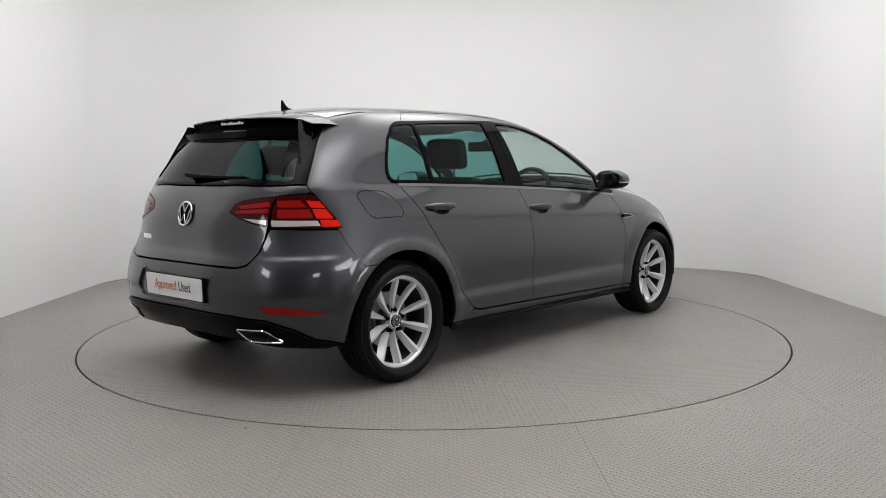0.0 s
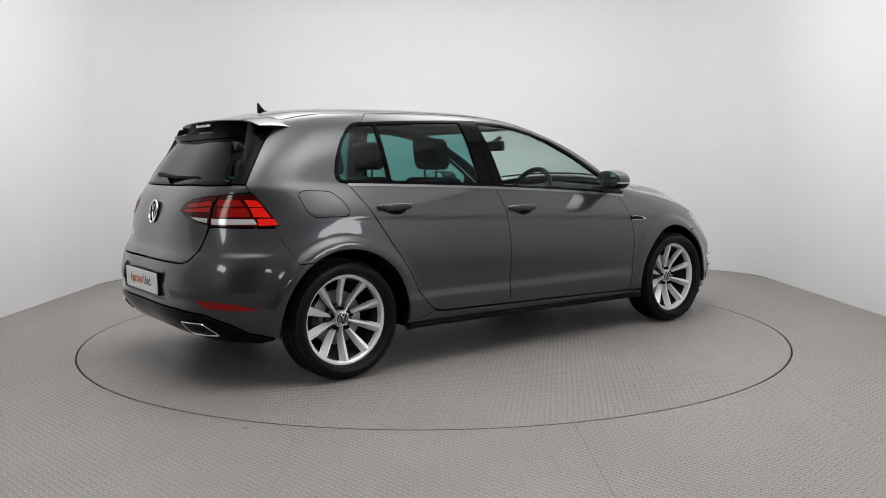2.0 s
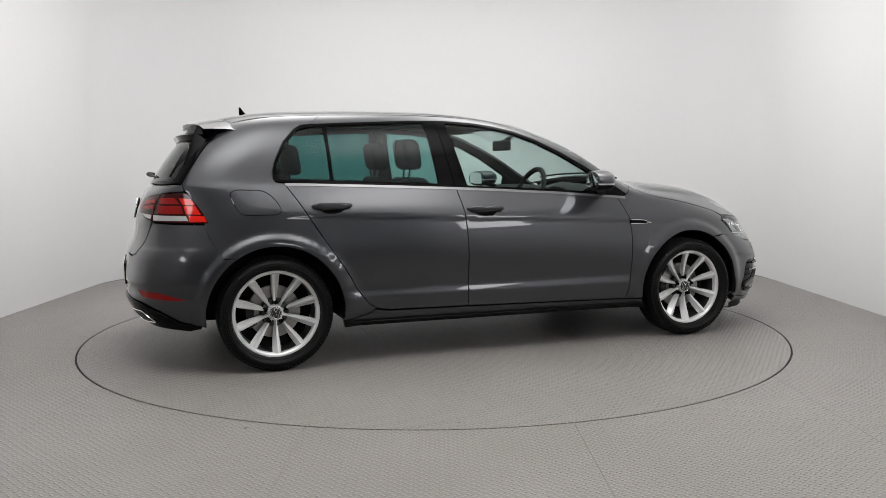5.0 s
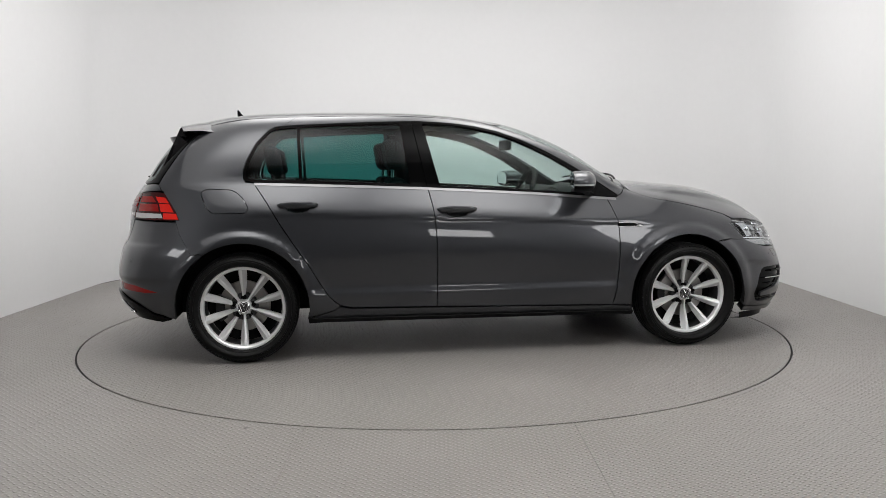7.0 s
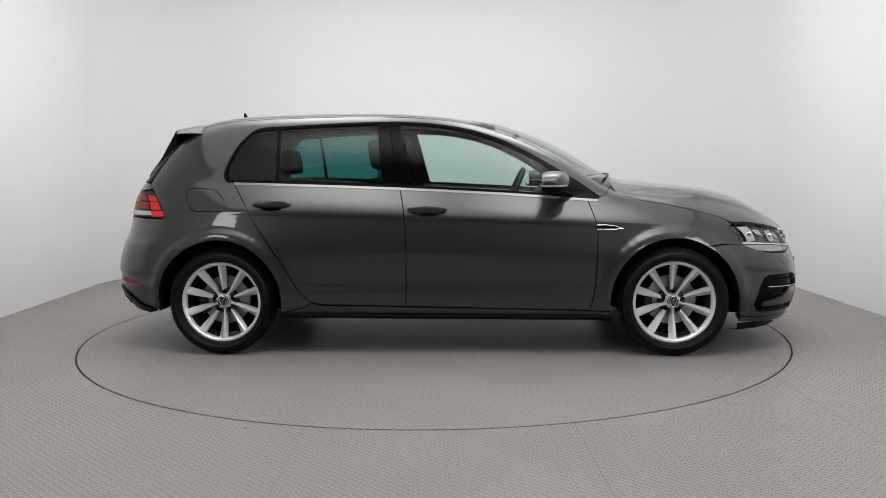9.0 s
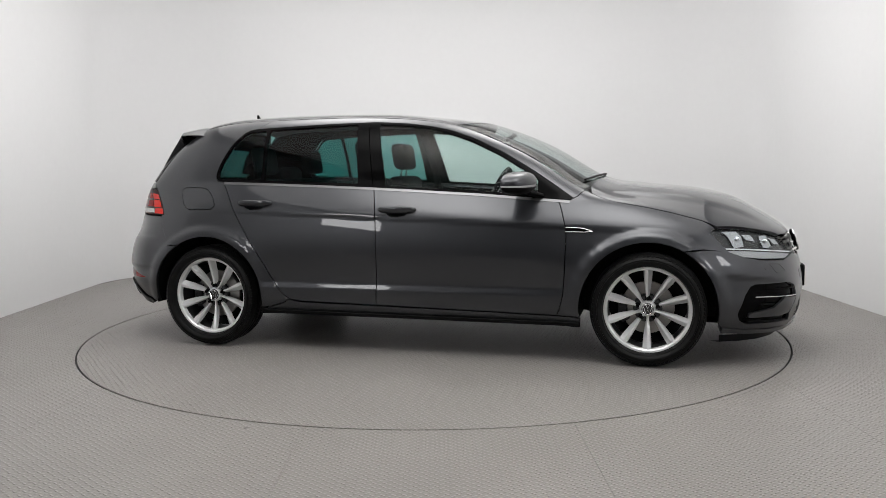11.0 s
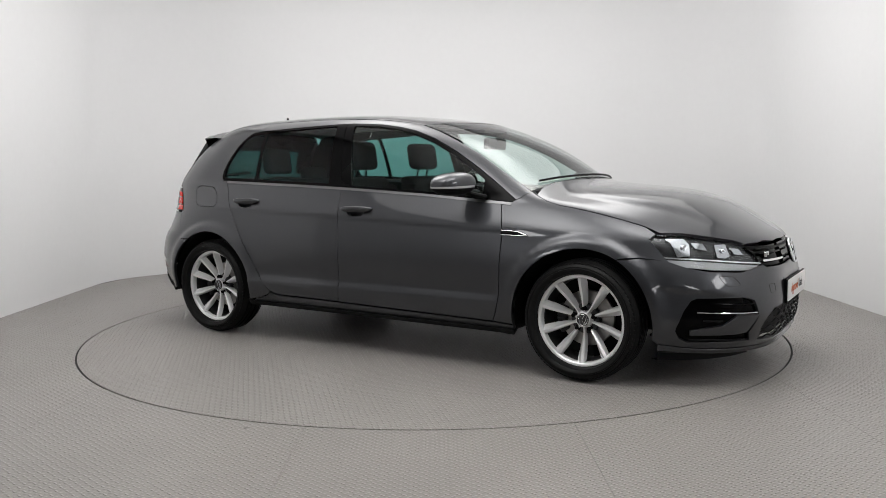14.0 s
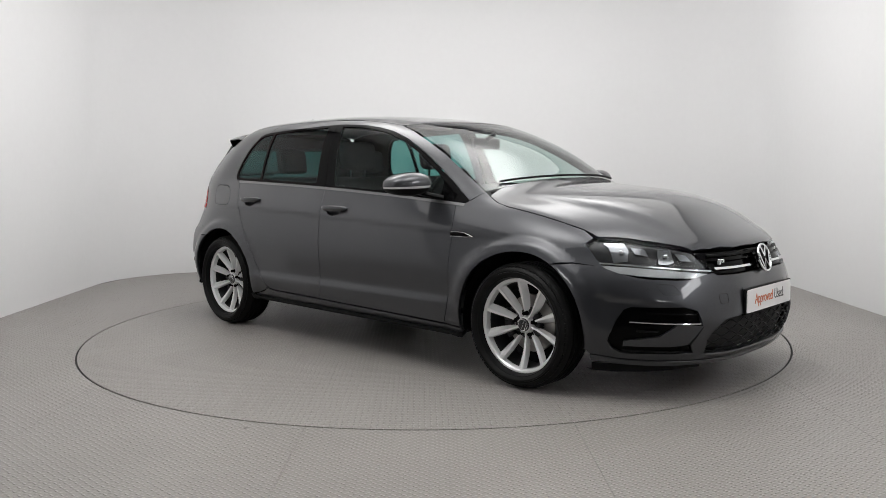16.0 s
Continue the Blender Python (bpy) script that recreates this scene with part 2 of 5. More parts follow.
def round_poly(pts, r, n=4):
    """Rounds the corners of a closed polygon."""
    P = [np.array(p, float) for p in pts]
    out = []
    k = len(P)
    for i in range(k):
        a, b, c = P[i - 1], P[i], P[(i + 1) % k]
        u, v = a - b, c - b
        lu, lv = np.linalg.norm(u), np.linalg.norm(v)
        rr = min(r, lu * 0.45, lv * 0.45)
        p, q = b + u / lu * rr, b + v / lv * rr
        for j in range(n + 1):
            t = j / n
            out.append(tuple((1 - t) ** 2 * p + 2 * t * (1 - t) * b + t * t * q))
    return out


def fill(poly, holes, step):
    """Triangles of a flat outline with holes: points, triangles, and the border loops."""
    from mathutils.geometry import delaunay_2d_cdt
    loops = [dense(poly, step)] + [dense(h, step) for h in holes]
    pts = np.concatenate(loops)
    edges, k = [], 0
    for l in loops:
        n = len(l)
        edges += [(k + i, k + (i + 1) % n) for i in range(n)]
        k += n
    lo, hi = loops[0].min(0), loops[0].max(0)
    if step < 0.5 * max(hi - lo):
        gx, gy = np.arange(lo[0] + step / 2, hi[0], step), np.arange(lo[1] + step / 2, hi[1], step * 0.87)
        g = np.array([(x + (step / 2 if j % 2 else 0), y) for j, y in enumerate(gy) for x in gx])
        if len(g):
            ok = inside(loops[0], g)
            for h in loops[1:]:
                ok &= ~inside(h, g)
            g = g[ok]
        if len(g):
            d = np.min(np.linalg.norm(g[:, None, :] - pts[None, :, :], axis=2), axis=1)
            g = g[d > 0.55 * step]
            pts = np.concatenate([pts, g]) if len(g) else pts
    vs, es, fs, *_ = delaunay_2d_cdt([Vector(p) for p in pts], edges, [], 0, 1e-6)
    vs = np.array([tuple(v) for v in vs])
    tri = np.array([f for f in fs if len(f) == 3])
    cen = vs[tri].mean(1)
    ok = inside(loops[0], cen)
    for h in loops[1:]:
        ok &= ~inside(h, cen)
    tri = tri[ok]
    a, b, c = vs[tri[:, 0]], vs[tri[:, 1]], vs[tri[:, 2]]
    flip = ((b - a)[:, 0] * (c - a)[:, 1] - (b - a)[:, 1] * (c - a)[:, 0]) < 0
    tri[flip] = tri[flip][:, ::-1]
    cnt = {}
    for t in tri:
        for i in range(3):
            cnt[(int(t[i]), int(t[(i + 1) % 3]))] = 1
    border = [e for e in cnt if (e[1], e[0]) not in cnt]
    return vs, tri, border


# ---- the booth ----
TABLE_R = 2.262
ROOM_X0, ROOM_X1, ROOM_Y0, ROOM_Y1, ROOM_H = -3.24, 3.225, -8.6, 3.23, 3.6
MOUTH, MOUTH_WEST = -5.2, -1.35


def plan_outline(grow=0.0, r=1.0, near=-8.6, near_west=None):
    """The booth's plan with rounded far corners, anticlockwise from the near right."""
    x0, x1, y0, y1 = ROOM_X0 - grow, ROOM_X1 + grow, near, ROOM_Y1 + grow
    r = r + grow
    pts = [(x1, y0)]
    for i in range(25):
        a = i / 24 * math.pi / 2
        pts.append((x1 - r + r * math.cos(a), y1 - r + r * math.sin(a)))
    for i in range(25):
        a = math.pi / 2 + i / 24 * math.pi / 2
        pts.append((x0 + r + r * math.cos(a), y1 - r + r * math.sin(a)))
    pts.append((x0, y0 if near_west is None else near_west))
    return pts


def flat_slab(name, poly, holes, z, thick, mat, parent=None, label="", step=5.0):
    vs, tri, border = fill(poly, holes, step)
    n = len(vs)
    verts = [(x, y, z) for x, y in vs] + [(x, y, z - thick) for x, y in vs]
    faces = [tuple(int(i) for i in t) for t in tri] + [tuple(int(i) + n for i in t[::-1]) for t in tri]
    faces += [(a, a + n, b + n, b) for a, b in border]
    return link_mesh(name, verts, faces, mat, parent, label, smooth=False)


def circle(r, n=160, a0=0.0):
    return [(r * math.cos(a0 + 2 * math.pi * i / n), r * math.sin(a0 + 2 * math.pi * i / n)) for i in range(n)]


def booth():
    inner, outer = plan_outline(0, 1.0, MOUTH, MOUTH_WEST), plan_outline(0.12, 1.0, MOUTH, MOUTH_WEST)
    n = len(inner)
    verts, faces = [], []
    for ring in (inner, outer):
        for z in (0.0, ROOM_H):
            verts += [(x, y, z) for x, y in ring]
    for i in range(n - 1):
        faces += [(i, i + 1, n + i + 1, n + i), (2 * n + i + 1, 2 * n + i, 3 * n + i, 3 * n + i + 1)]
        faces += [(n + i, n + i + 1, 3 * n + i + 1, 3 * n + i)]
    w = link_mesh("wall_north", verts, faces, M_WALL)
    tagged(w, "smooth white painted wall with rounded corners round the turntable", "wall", kind="structure")
    for nm, q in (("wall_south", (ROOM_X0 - 0.12, ROOM_X1 + 0.12, ROOM_Y0 - 0.12, ROOM_Y0)), ("wall_east", (ROOM_X1, ROOM_X1 + 0.12, ROOM_Y0, MOUTH)), ("wall_west", (ROOM_X0 - 0.12, ROOM_X0, ROOM_Y0, MOUTH_WEST))):
        w2 = part(nm, box(*q, 0, ROOM_H), M_GREYWALL if nm == "wall_west" else M_DIM)
        tagged(w2, "plain grey wall of the space before the booth", "wall", kind="structure")
    c = part("ceiling", box(ROOM_X0 - 0.12, ROOM_X1 + 0.12, ROOM_Y0 - 0.12, ROOM_Y1 + 0.12, ROOM_H + 0.004, ROOM_H + 0.1), M_CEIL)
    tagged(c, "plain grey ceiling over the booth", "ceiling", kind="structure")
    g = flat_slab("ground", plan_outline(0.1), [], -0.012, 0.1, M_GAP)
    tagged(g, "dark base under the steel floor plates", "ground", kind="structure")
    fl = flat_slab("floor", plan_outline(0.02), [circle(TABLE_R + 0.006)], -0.007, 0.004, M_GAP)
    tagged(fl, "grey tread-plate steel floor round the turntable", "floor", kind="structure")
    xs = [ROOM_X0, -1.735, -0.556, 0.588, 1.745, ROOM_X1]
    hole = circle(TABLE_R + 0.009)
    for i in range(5):
        for y0, y1 in ((ROOM_Y0, -0.577), (-0.577, ROOM_Y1)):
            lo, hi = xs[i] + 0.0011, xs[i + 1] - 0.0011
            poly = clip_plan(lo, hi, y0 + 0.0006, y1 - 0.0006)
            vs, tri, border = fill(poly, [hole], 0.25)
            if len(tri):
                flat_slab("floor_plate", poly, [hole], 0.0, 0.006, M_FLOOR, fl, step=0.25)


def clip_plan(lo, hi, y0, y1):
    """A rectangle of the floor, cut by the rounded corners of the booth."""
    pts = [(lo, y0), (hi, y0)]
    top = []
    n = 14
    for k in range(n + 1):
        x = hi + (lo - hi) * k / n
        y = ROOM_Y1
        for cx, s in ((ROOM_X1 - 1.0, 1), (ROOM_X0 + 1.0, -1)):
            d = (x - cx) * s
            if d > 0:
                y = min(y, ROOM_Y1 - 1.0 + math.sqrt(max(0.0, 1 - min(d, 1.0) ** 2)))
        top.append((x, min(y, y1)))
    return pts + top


def lamps():
    """A wide luminous ceiling over the turntable, and three box lamps high on the walls before the booth."""
    big = new("ceiling_light")
    tagged(big, "wide white luminous ceiling panel over the turntable", "ceiling light", group="lights")
    part("frame", box(-3.15, 3.15, -3.95, 3.05, -0.06, 0.0, 0.006), M_CEIL, big)
    part("diffuser", box(-3.1, 3.1, -3.9, 3.0, -0.066, -0.061), M_CEIL_LIGHT, big)
    big.location = (0.05, 0, ROOM_H)
    first = None
    for x, y, z, a in ((ROOM_X1 - 0.05, -3.7, 2.15, 90), (ROOM_X0 + 0.05, -4.4, 2.15, -90), (2.7, ROOM_Y0 + 0.06, 2.35, 0)):
        if first is None:
            first = new("wall_light")
            tagged(first, "white rectangular box lamp high on the wall", "wall light", group="lights")
            part("frame", box(-0.66, 0.66, -0.05, 0.03, -0.42, 0.42, 0.006), M_CEIL, first)
            part("diffuser", box(-0.62, 0.62, 0.031, 0.036, -0.38, 0.38), M_LAMP, first)
            first.matrix_basis = pose(x, y, z, 0, 0, a)
        else:
            copy_thing(first, pose(x, y, z, 0, 0, a))


booth()
lamps()

# ---- the car: a smooth master form, on which every panel is laid ----
RINGS = [
    # rear centre line, round the right-hand side, to the front centre line: x forward, half width, height
    [(-1.98, 0, .27), (-1.97, .40, .265), (-1.90, .64, .25), (-1.70, .80, .235), (-1.315, .83, .22), (-.7, .835, .215), (0, .835, .21), (.7, .835, .205), (1.315, .83, .19), (1.72, .76, .17), (1.965, .60, .165), (2.10, .32, .165), (2.125, 0, .165)],
    [(-2.06, 0, .36), (-2.05, .40, .355), (-1.965, .66, .345), (-1.74, .825, .335), (-1.315, .868, .325), (-.7, .862, .30), (0, .862, .29), (.7, .862, .28), (1.315, .868, .29), (1.74, .80, .26), (2.015, .62, .25), (2.162, .33, .245), (2.175, 0, .245)],
    [(-2.085, 0, .49), (-2.072, .40, .485), (-1.985, .68, .48), (-1.76, .845, .47), (-1.315, .882, .46), (-.7, .868, .44), (0, .868, .43), (.7, .868, .42), (1.315, .88, .43), (1.74, .815, .41), (2.035, .64, .40), (2.173, .33, .40), (2.187, 0, .40)],
    [(-2.065, 0, .60), (-2.052, .40, .60), (-1.965, .67, .60), (-1.75, .835, .61), (-1.315, .882, .61), (-.7, .880, .60), (0, .882, .59), (.7, .880, .57), (1.315, .878, .57), (1.73, .80, .55), (2.005, .62, .53), (2.157, .33, .52), (2.175, 0, .52)],
    [(-2.02, 0, .72), (-2.005, .40, .72), (-1.92, .64, .72), (-1.72, .795, .73), (-1.315, .862, .74), (-.7, .872, .745), (0, .876, .73), (.7, .870, .70), (1.315, .845, .69), (1.68, .765, .66), (1.962, .60, .61), (2.130, .33, .60), (2.153, 0, .60)],
    [(-2.005, 0, .84), (-1.99, .40, .84), (-1.895, .62, .845), (-1.68, .765, .85), (-1.315, .838, .85), (-.7, .852, .84), (0, .856, .815), (.7, .848, .785), (1.315, .805, .775), (1.66, .735, .735), (1.93, .575, .675), (2.100, .32, .665), (2.130, 0, .665)],
    [(-1.965, 0, .94), (-1.95, .40, .94), (-1.84, .645, .945), (-1.645, .748, .95), (-1.315, .785, .955), (-.7, .805, .935), (0, .808, .905), (.7, .795, .87), (1.25, .745, .862), (1.62, .685, .797), (1.90, .560, .738), (2.063, .31, .728), (2.098, 0, .730)],
    [(-1.945, 0, .975), (-1.93, .40, .975), (-1.825, .652, .98), (-1.63, .738, .99), (-1.315, .765, .99), (-.7, .785, .97), (0, .788, .94), (.7, .775, .90), (1.10, .725, .902), (1.38, .63, .890), (1.56, .47, .916), (1.675, .25, .928), (1.71, 0, .931)],
    [(-1.92, 0, 1.005), (-1.905, .40, 1.005), (-1.795, .655, 1.015), (-1.61, .727, 1.02), (-1.315, .748, 1.022), (-.7, .768, 1.0), (0, .772, .97), (.65, .76, .93), (.93, .715, .945), (.98, .58, .970), (1.03, .40, .988), (1.065, .2, .997), (1.075, 0, 1.0)],
    [(-1.81, 0, 1.175), (-1.795, .37, 1.178), (-1.69, .592, 1.185), (-1.51, .662, 1.19), (-1.27, .685, 1.195), (-.7, .70, 1.20), (-.08, .70, 1.195), (.40, .675, 1.165), (.60, .635, 1.165), (.66, .52, 1.185), (.69, .36, 1.20), (.72, .18, 1.207), (.73, 0, 1.21)],
    [(-1.66, 0, 1.335), (-1.645, .33, 1.335), (-1.53, .48, 1.345), (-1.38, .545, 1.36), (-1.2, .57, 1.37), (-.7, .585, 1.385), (-.2, .58, 1.382), (.1, .56, 1.355), (.2, .52, 1.343), (.27, .42, 1.352), (.30, .30, 1.358), (.325, .15, 1.363), (.33, 0, 1.365)],
    [(-1.53, 0, 1.39), (-1.51, .22, 1.388), (-1.42, .33, 1.40), (-1.3, .37, 1.412), (-1.15, .38, 1.42), (-.7, .39, 1.428), (-.25, .39, 1.42), (0, .37, 1.398), (.07, .33, 1.39), (.12, .27, 1.388), (.15, .19, 1.388), (.17, .1, 1.388), (.175, 0, 1.388)],
    [(-1.4, 0, 1.41), (-1.38, 0, 1.412), (-1.3, 0, 1.42), (-1.2, 0, 1.428), (-1.05, 0, 1.433), (-.7, 0, 1.442), (-.3, 0, 1.433), (-.1, 0, 1.42), (-.05, 0, 1.416), (-.02, 0, 1.413), (0, 0, 1.411), (.02, 0, 1.409), (.03, 0, 1.408)],
]
WB, WZ, ARCH = 1.315, 0.311, 0.366


def spline(P, n, first=None, last=None):
    """A smooth curve through the points along axis 0, n samples a span; first and last mask the end tangents."""
    P = np.asarray(P, float)
    k = len(P)
    ch = np.sqrt(np.linalg.norm(np.diff(P, axis=0), axis=-1) + 1e-4)
    t = np.concatenate([np.zeros((1,) + ch.shape[1:]), np.cumsum(ch, 0)])[..., None]
    d = np.diff(P, axis=0) / np.diff(t, axis=0)
    h = np.diff(t, axis=0)
    m = np.empty_like(P)
    m[1:-1] = (h[1:] * d[:-1] + h[:-1] * d[1:]) / (h[1:] + h[:-1])
    m[0], m[-1] = 1.5 * d[0] - 0.5 * m[1], 1.5 * d[-1] - 0.5 * m[-2]
    if first is not None:
        m[0] = d[0] * np.array(first)
    if last is not None:
        m[-1] = d[-1] * np.array(last)
    out = []
    for i in range(k - 1):
        for j in range(n):
            s = j / n
            out.append((2 * s ** 3 - 3 * s ** 2 + 1) * P[i] + (s ** 3 - 2 * s * s + s) * h[i] * m[i] + (3 * s * s - 2 * s ** 3) * P[i + 1] + (s ** 3 - s * s) * h[i] * m[i + 1])
    out.append(P[-1])
    return np.array(out)


def sstep(a, b, x):
    s = np.clip((x - a) / (b - a), 0, 1)
    return s * s * (3 - 2 * s)


def crease_z(x):
    """Height of the sharp shoulder line along the car's side."""
    return np.interp(x, [-2.0, -1.6, -0.9, 0.0, 0.85, 1.7], [0.862, 0.850, 0.832, 0.800, 0.762, 0.735])


def make_hull():
    R = np.array(RINGS)
    G = np.stack([spline(r, 14, (0, 1, 0), (0, 1, 0)) for r in R])
    G = spline(G, 16, None, (1, 1, 0))
    for k in range(30):
        H = G.copy()
        H[1:-1] = 0.5 * G[1:-1] + 0.25 * (G[:-2] + G[2:])
        G = H.copy()
        if k % 3 == 0:
            G[:, 1:-1] = 0.5 * H[:, 1:-1] + 0.25 * (H[:, :-2] + H[:, 2:])
        G[:, 0, 1] = G[:, -1, 1] = 0
        G[-1, :, 1] = 0
    x, w, z = G[..., 0], G[..., 1], G[..., 2]
    side = sstep(0.55, 0.72, w)
    below = z < 1.1
    add = np.zeros_like(x)
    cz = crease_z(x)
    long = sstep(-1.55, -0.95, x) * (1 - sstep(0.95, 1.45, x))
    # a sharp fold at the shoulder line, a kick-out above the sill, and rolled wheel arches
    add -= 0.007 * long * sstep(cz + 0.004, cz - 0.024, z) * sstep(0.58, cz - 0.02, z)
    add += 0.012 * sstep(0.42, 0.375, z) * sstep(0.22, 0.28, z) * sstep(-1.1, -0.85, x) * (1 - sstep(0.75, 0.98, x))
    for cx in (-WB, WB):
        r = np.hypot(x - cx, z - WZ)
        add += 0.017 * (1 - sstep(0.400, 0.445, r)) * sstep(0.30, 0.38, r) * sstep(0.15, 0.25, z)
    zc = np.interp(x, [1.66, 2.03], [0.508, 0.464])
    add -= 0.012 * sstep(1.66, 1.80, x) * sstep(zc + 0.004, zc - 0.012, z) * sstep(0.33, 0.43, z)
    G[..., 1] = w + add * side * below
    # raised middle of the bonnet, and two ledges round the rear bumper
    wc = np.interp(x, [1.0, 1.5, 2.0], [0.56, 0.52, 0.40])
    G[..., 2] = z + 0.011 * sstep(wc + 0.06, wc, w) * sstep(1.08, 1.25, x) * (1 - sstep(1.80, 2.0, x)) * sstep(0.72, 0.76, z)
    r = np.hypot(x + 1.15, w) + 1e-9
    out = 0.005 * sstep(0.676, 0.664, z) * sstep(0.55, 0.64, z) - 0.008 * sstep(0.480, 0.468, z) * sstep(0.40, 0.45, z)
    out = out * sstep(-1.66, -1.78, x)
    G[..., 0] += out * (x + 1.15) / r
    G[..., 1] += out * w / r
    return G


HULL = make_hull()
NV, NU = HULL.shape[:2]


def hull_tree():
    from mathutils.bvhtree import BVHTree
    V = HULL.reshape(-1, 3)
    du = np.gradient(HULL, axis=1)
    dv = np.gradient(HULL, axis=0)
    nn = np.cross(du, dv)
    nn[-1] = (0, 0, 1)
    nn /= np.linalg.norm(nn, axis=-1, keepdims=True) + 1e-12
    cen = np.array([0.0, 0.0, 0.6])
    sgn = np.sign(np.sum(nn * (HULL - cen), axis=-1, keepdims=True))
    nn = nn * np.where(sgn == 0, 1, sgn)
    nn[:, 0, 1] = nn[:, -1, 1] = 0
    Nn = nn.reshape(-1, 3)
    right, nr = V * (1, -1, 1), Nn * (1, -1, 1)
    verts, norms = np.concatenate([right, V]), np.concatenate([nr, Nn])
    faces = []
    k = NV * NU
    for o in (0, k):
        for v in range(NV - 1):
            for u in range(NU - 1):
                a = o + v * NU + u
                faces += [(a, a + 1, a + NU + 1), (a, a + NU + 1, a + NU)]
    tree = BVHTree.FromPolygons([Vector(v) for v in verts], faces)
    return tree, verts, norms, faces


TREE, HV, HN, HF = hull_tree()


def normal_at(p, f):
    i, j, k = HF[f]
    a, b, c = HV[i], HV[j], HV[k]
    v0, v1, v2 = b - a, c - a, np.array(p) - a
    d00, d01, d11, d20, d21 = v0 @ v0, v0 @ v1, v1 @ v1, v2 @ v0, v2 @ v1
    den = d00 * d11 - d01 * d01
    if abs(den) < 1e-14:
        n = HN[i]
    else:
        s, t = (d11 * d20 - d01 * d21) / den, (d00 * d21 - d01 * d20) / den
        n = HN[i] * (1 - s - t) + HN[j] * s + HN[k] * t
    return n / (np.linalg.norm(n) + 1e-12)


class Flat:
    """Parallel projection along d with the plan axes a and b."""

    def __init__(self, a, b, d):
        self.a, self.b, self.d = Vector(a).normalized(), Vector(b).normalized(), Vector(d).normalized()

    def to2(self, p):
        return (self.a.dot(Vector(p)), self.b.dot(Vector(p)))

    def cast(self, q):
        o = self.a * q[0] + self.b * q[1] - self.d * 4
        return TREE.ray_cast(o, self.d)


class Round:
    """Projection outwards from an upright axis at x0, unrolled at the radius rad; mid is the heading of its middle."""

    def __init__(self, x0, mid, rad=0.9):
        self.x0, self.mid, self.rad = x0, mid, rad

    def to2(self, p):
        a = math.atan2(p[1], p[0] - self.x0) - self.mid
        a = (a + math.pi) % (2 * math.pi) - math.pi
        return (a * self.rad, p[2])

    def cast(self, q):
        a = q[0] / self.rad + self.mid
        return TREE.ray_cast(Vector((self.x0, 0, q[1])), Vector((math.cos(a), math.sin(a), 0)))


SIDE = Flat((1, 0, 0), (0, 0, 1), (0, 1, 0))
SIDE_UP = Flat((1, 0, 0), (0, 0.5, 0.866), (0, 0.866, -0.5))
TOP = Flat((1, 0, 0), (0, 1, 0), (0, 0, -1))
SLOPE = Flat((0, 1, 0), (-0.5, 0, 0.866), (-0.866, 0, -0.5))
REAR = Flat((0, -1, 0), (0, 0, 1), (1, 0, 0))
REAR_UP = Flat((0, -1, 0), (0.5, 0, 0.866), (0.866, 0, -0.5))
FRONT = Flat((0, 1, 0), (0, 0, 1), (-1, 0, 0))
ROUND_R = Round(-1.15, math.pi)
ROUND_F = Round(1.25, 0.0)


def on(proj, pts):
    """Points of a projection, laid on the car's form."""
    out = []
    for q in pts:
        h = proj.cast(q)
        if h[0] is None:
            o = proj.a * q[0] + proj.b * q[1] - proj.d * 0.9 if isinstance(proj, Flat) else Vector((proj.x0 + math.cos(q[0] / proj.rad + proj.mid), math.sin(q[0] / proj.rad + proj.mid), q[1]))
            h = TREE.find_nearest(o)
        out.append(tuple(h[0]))
    return out


def flip(pts):
    return [(p[0], -p[1], p[2]) for p in pts]


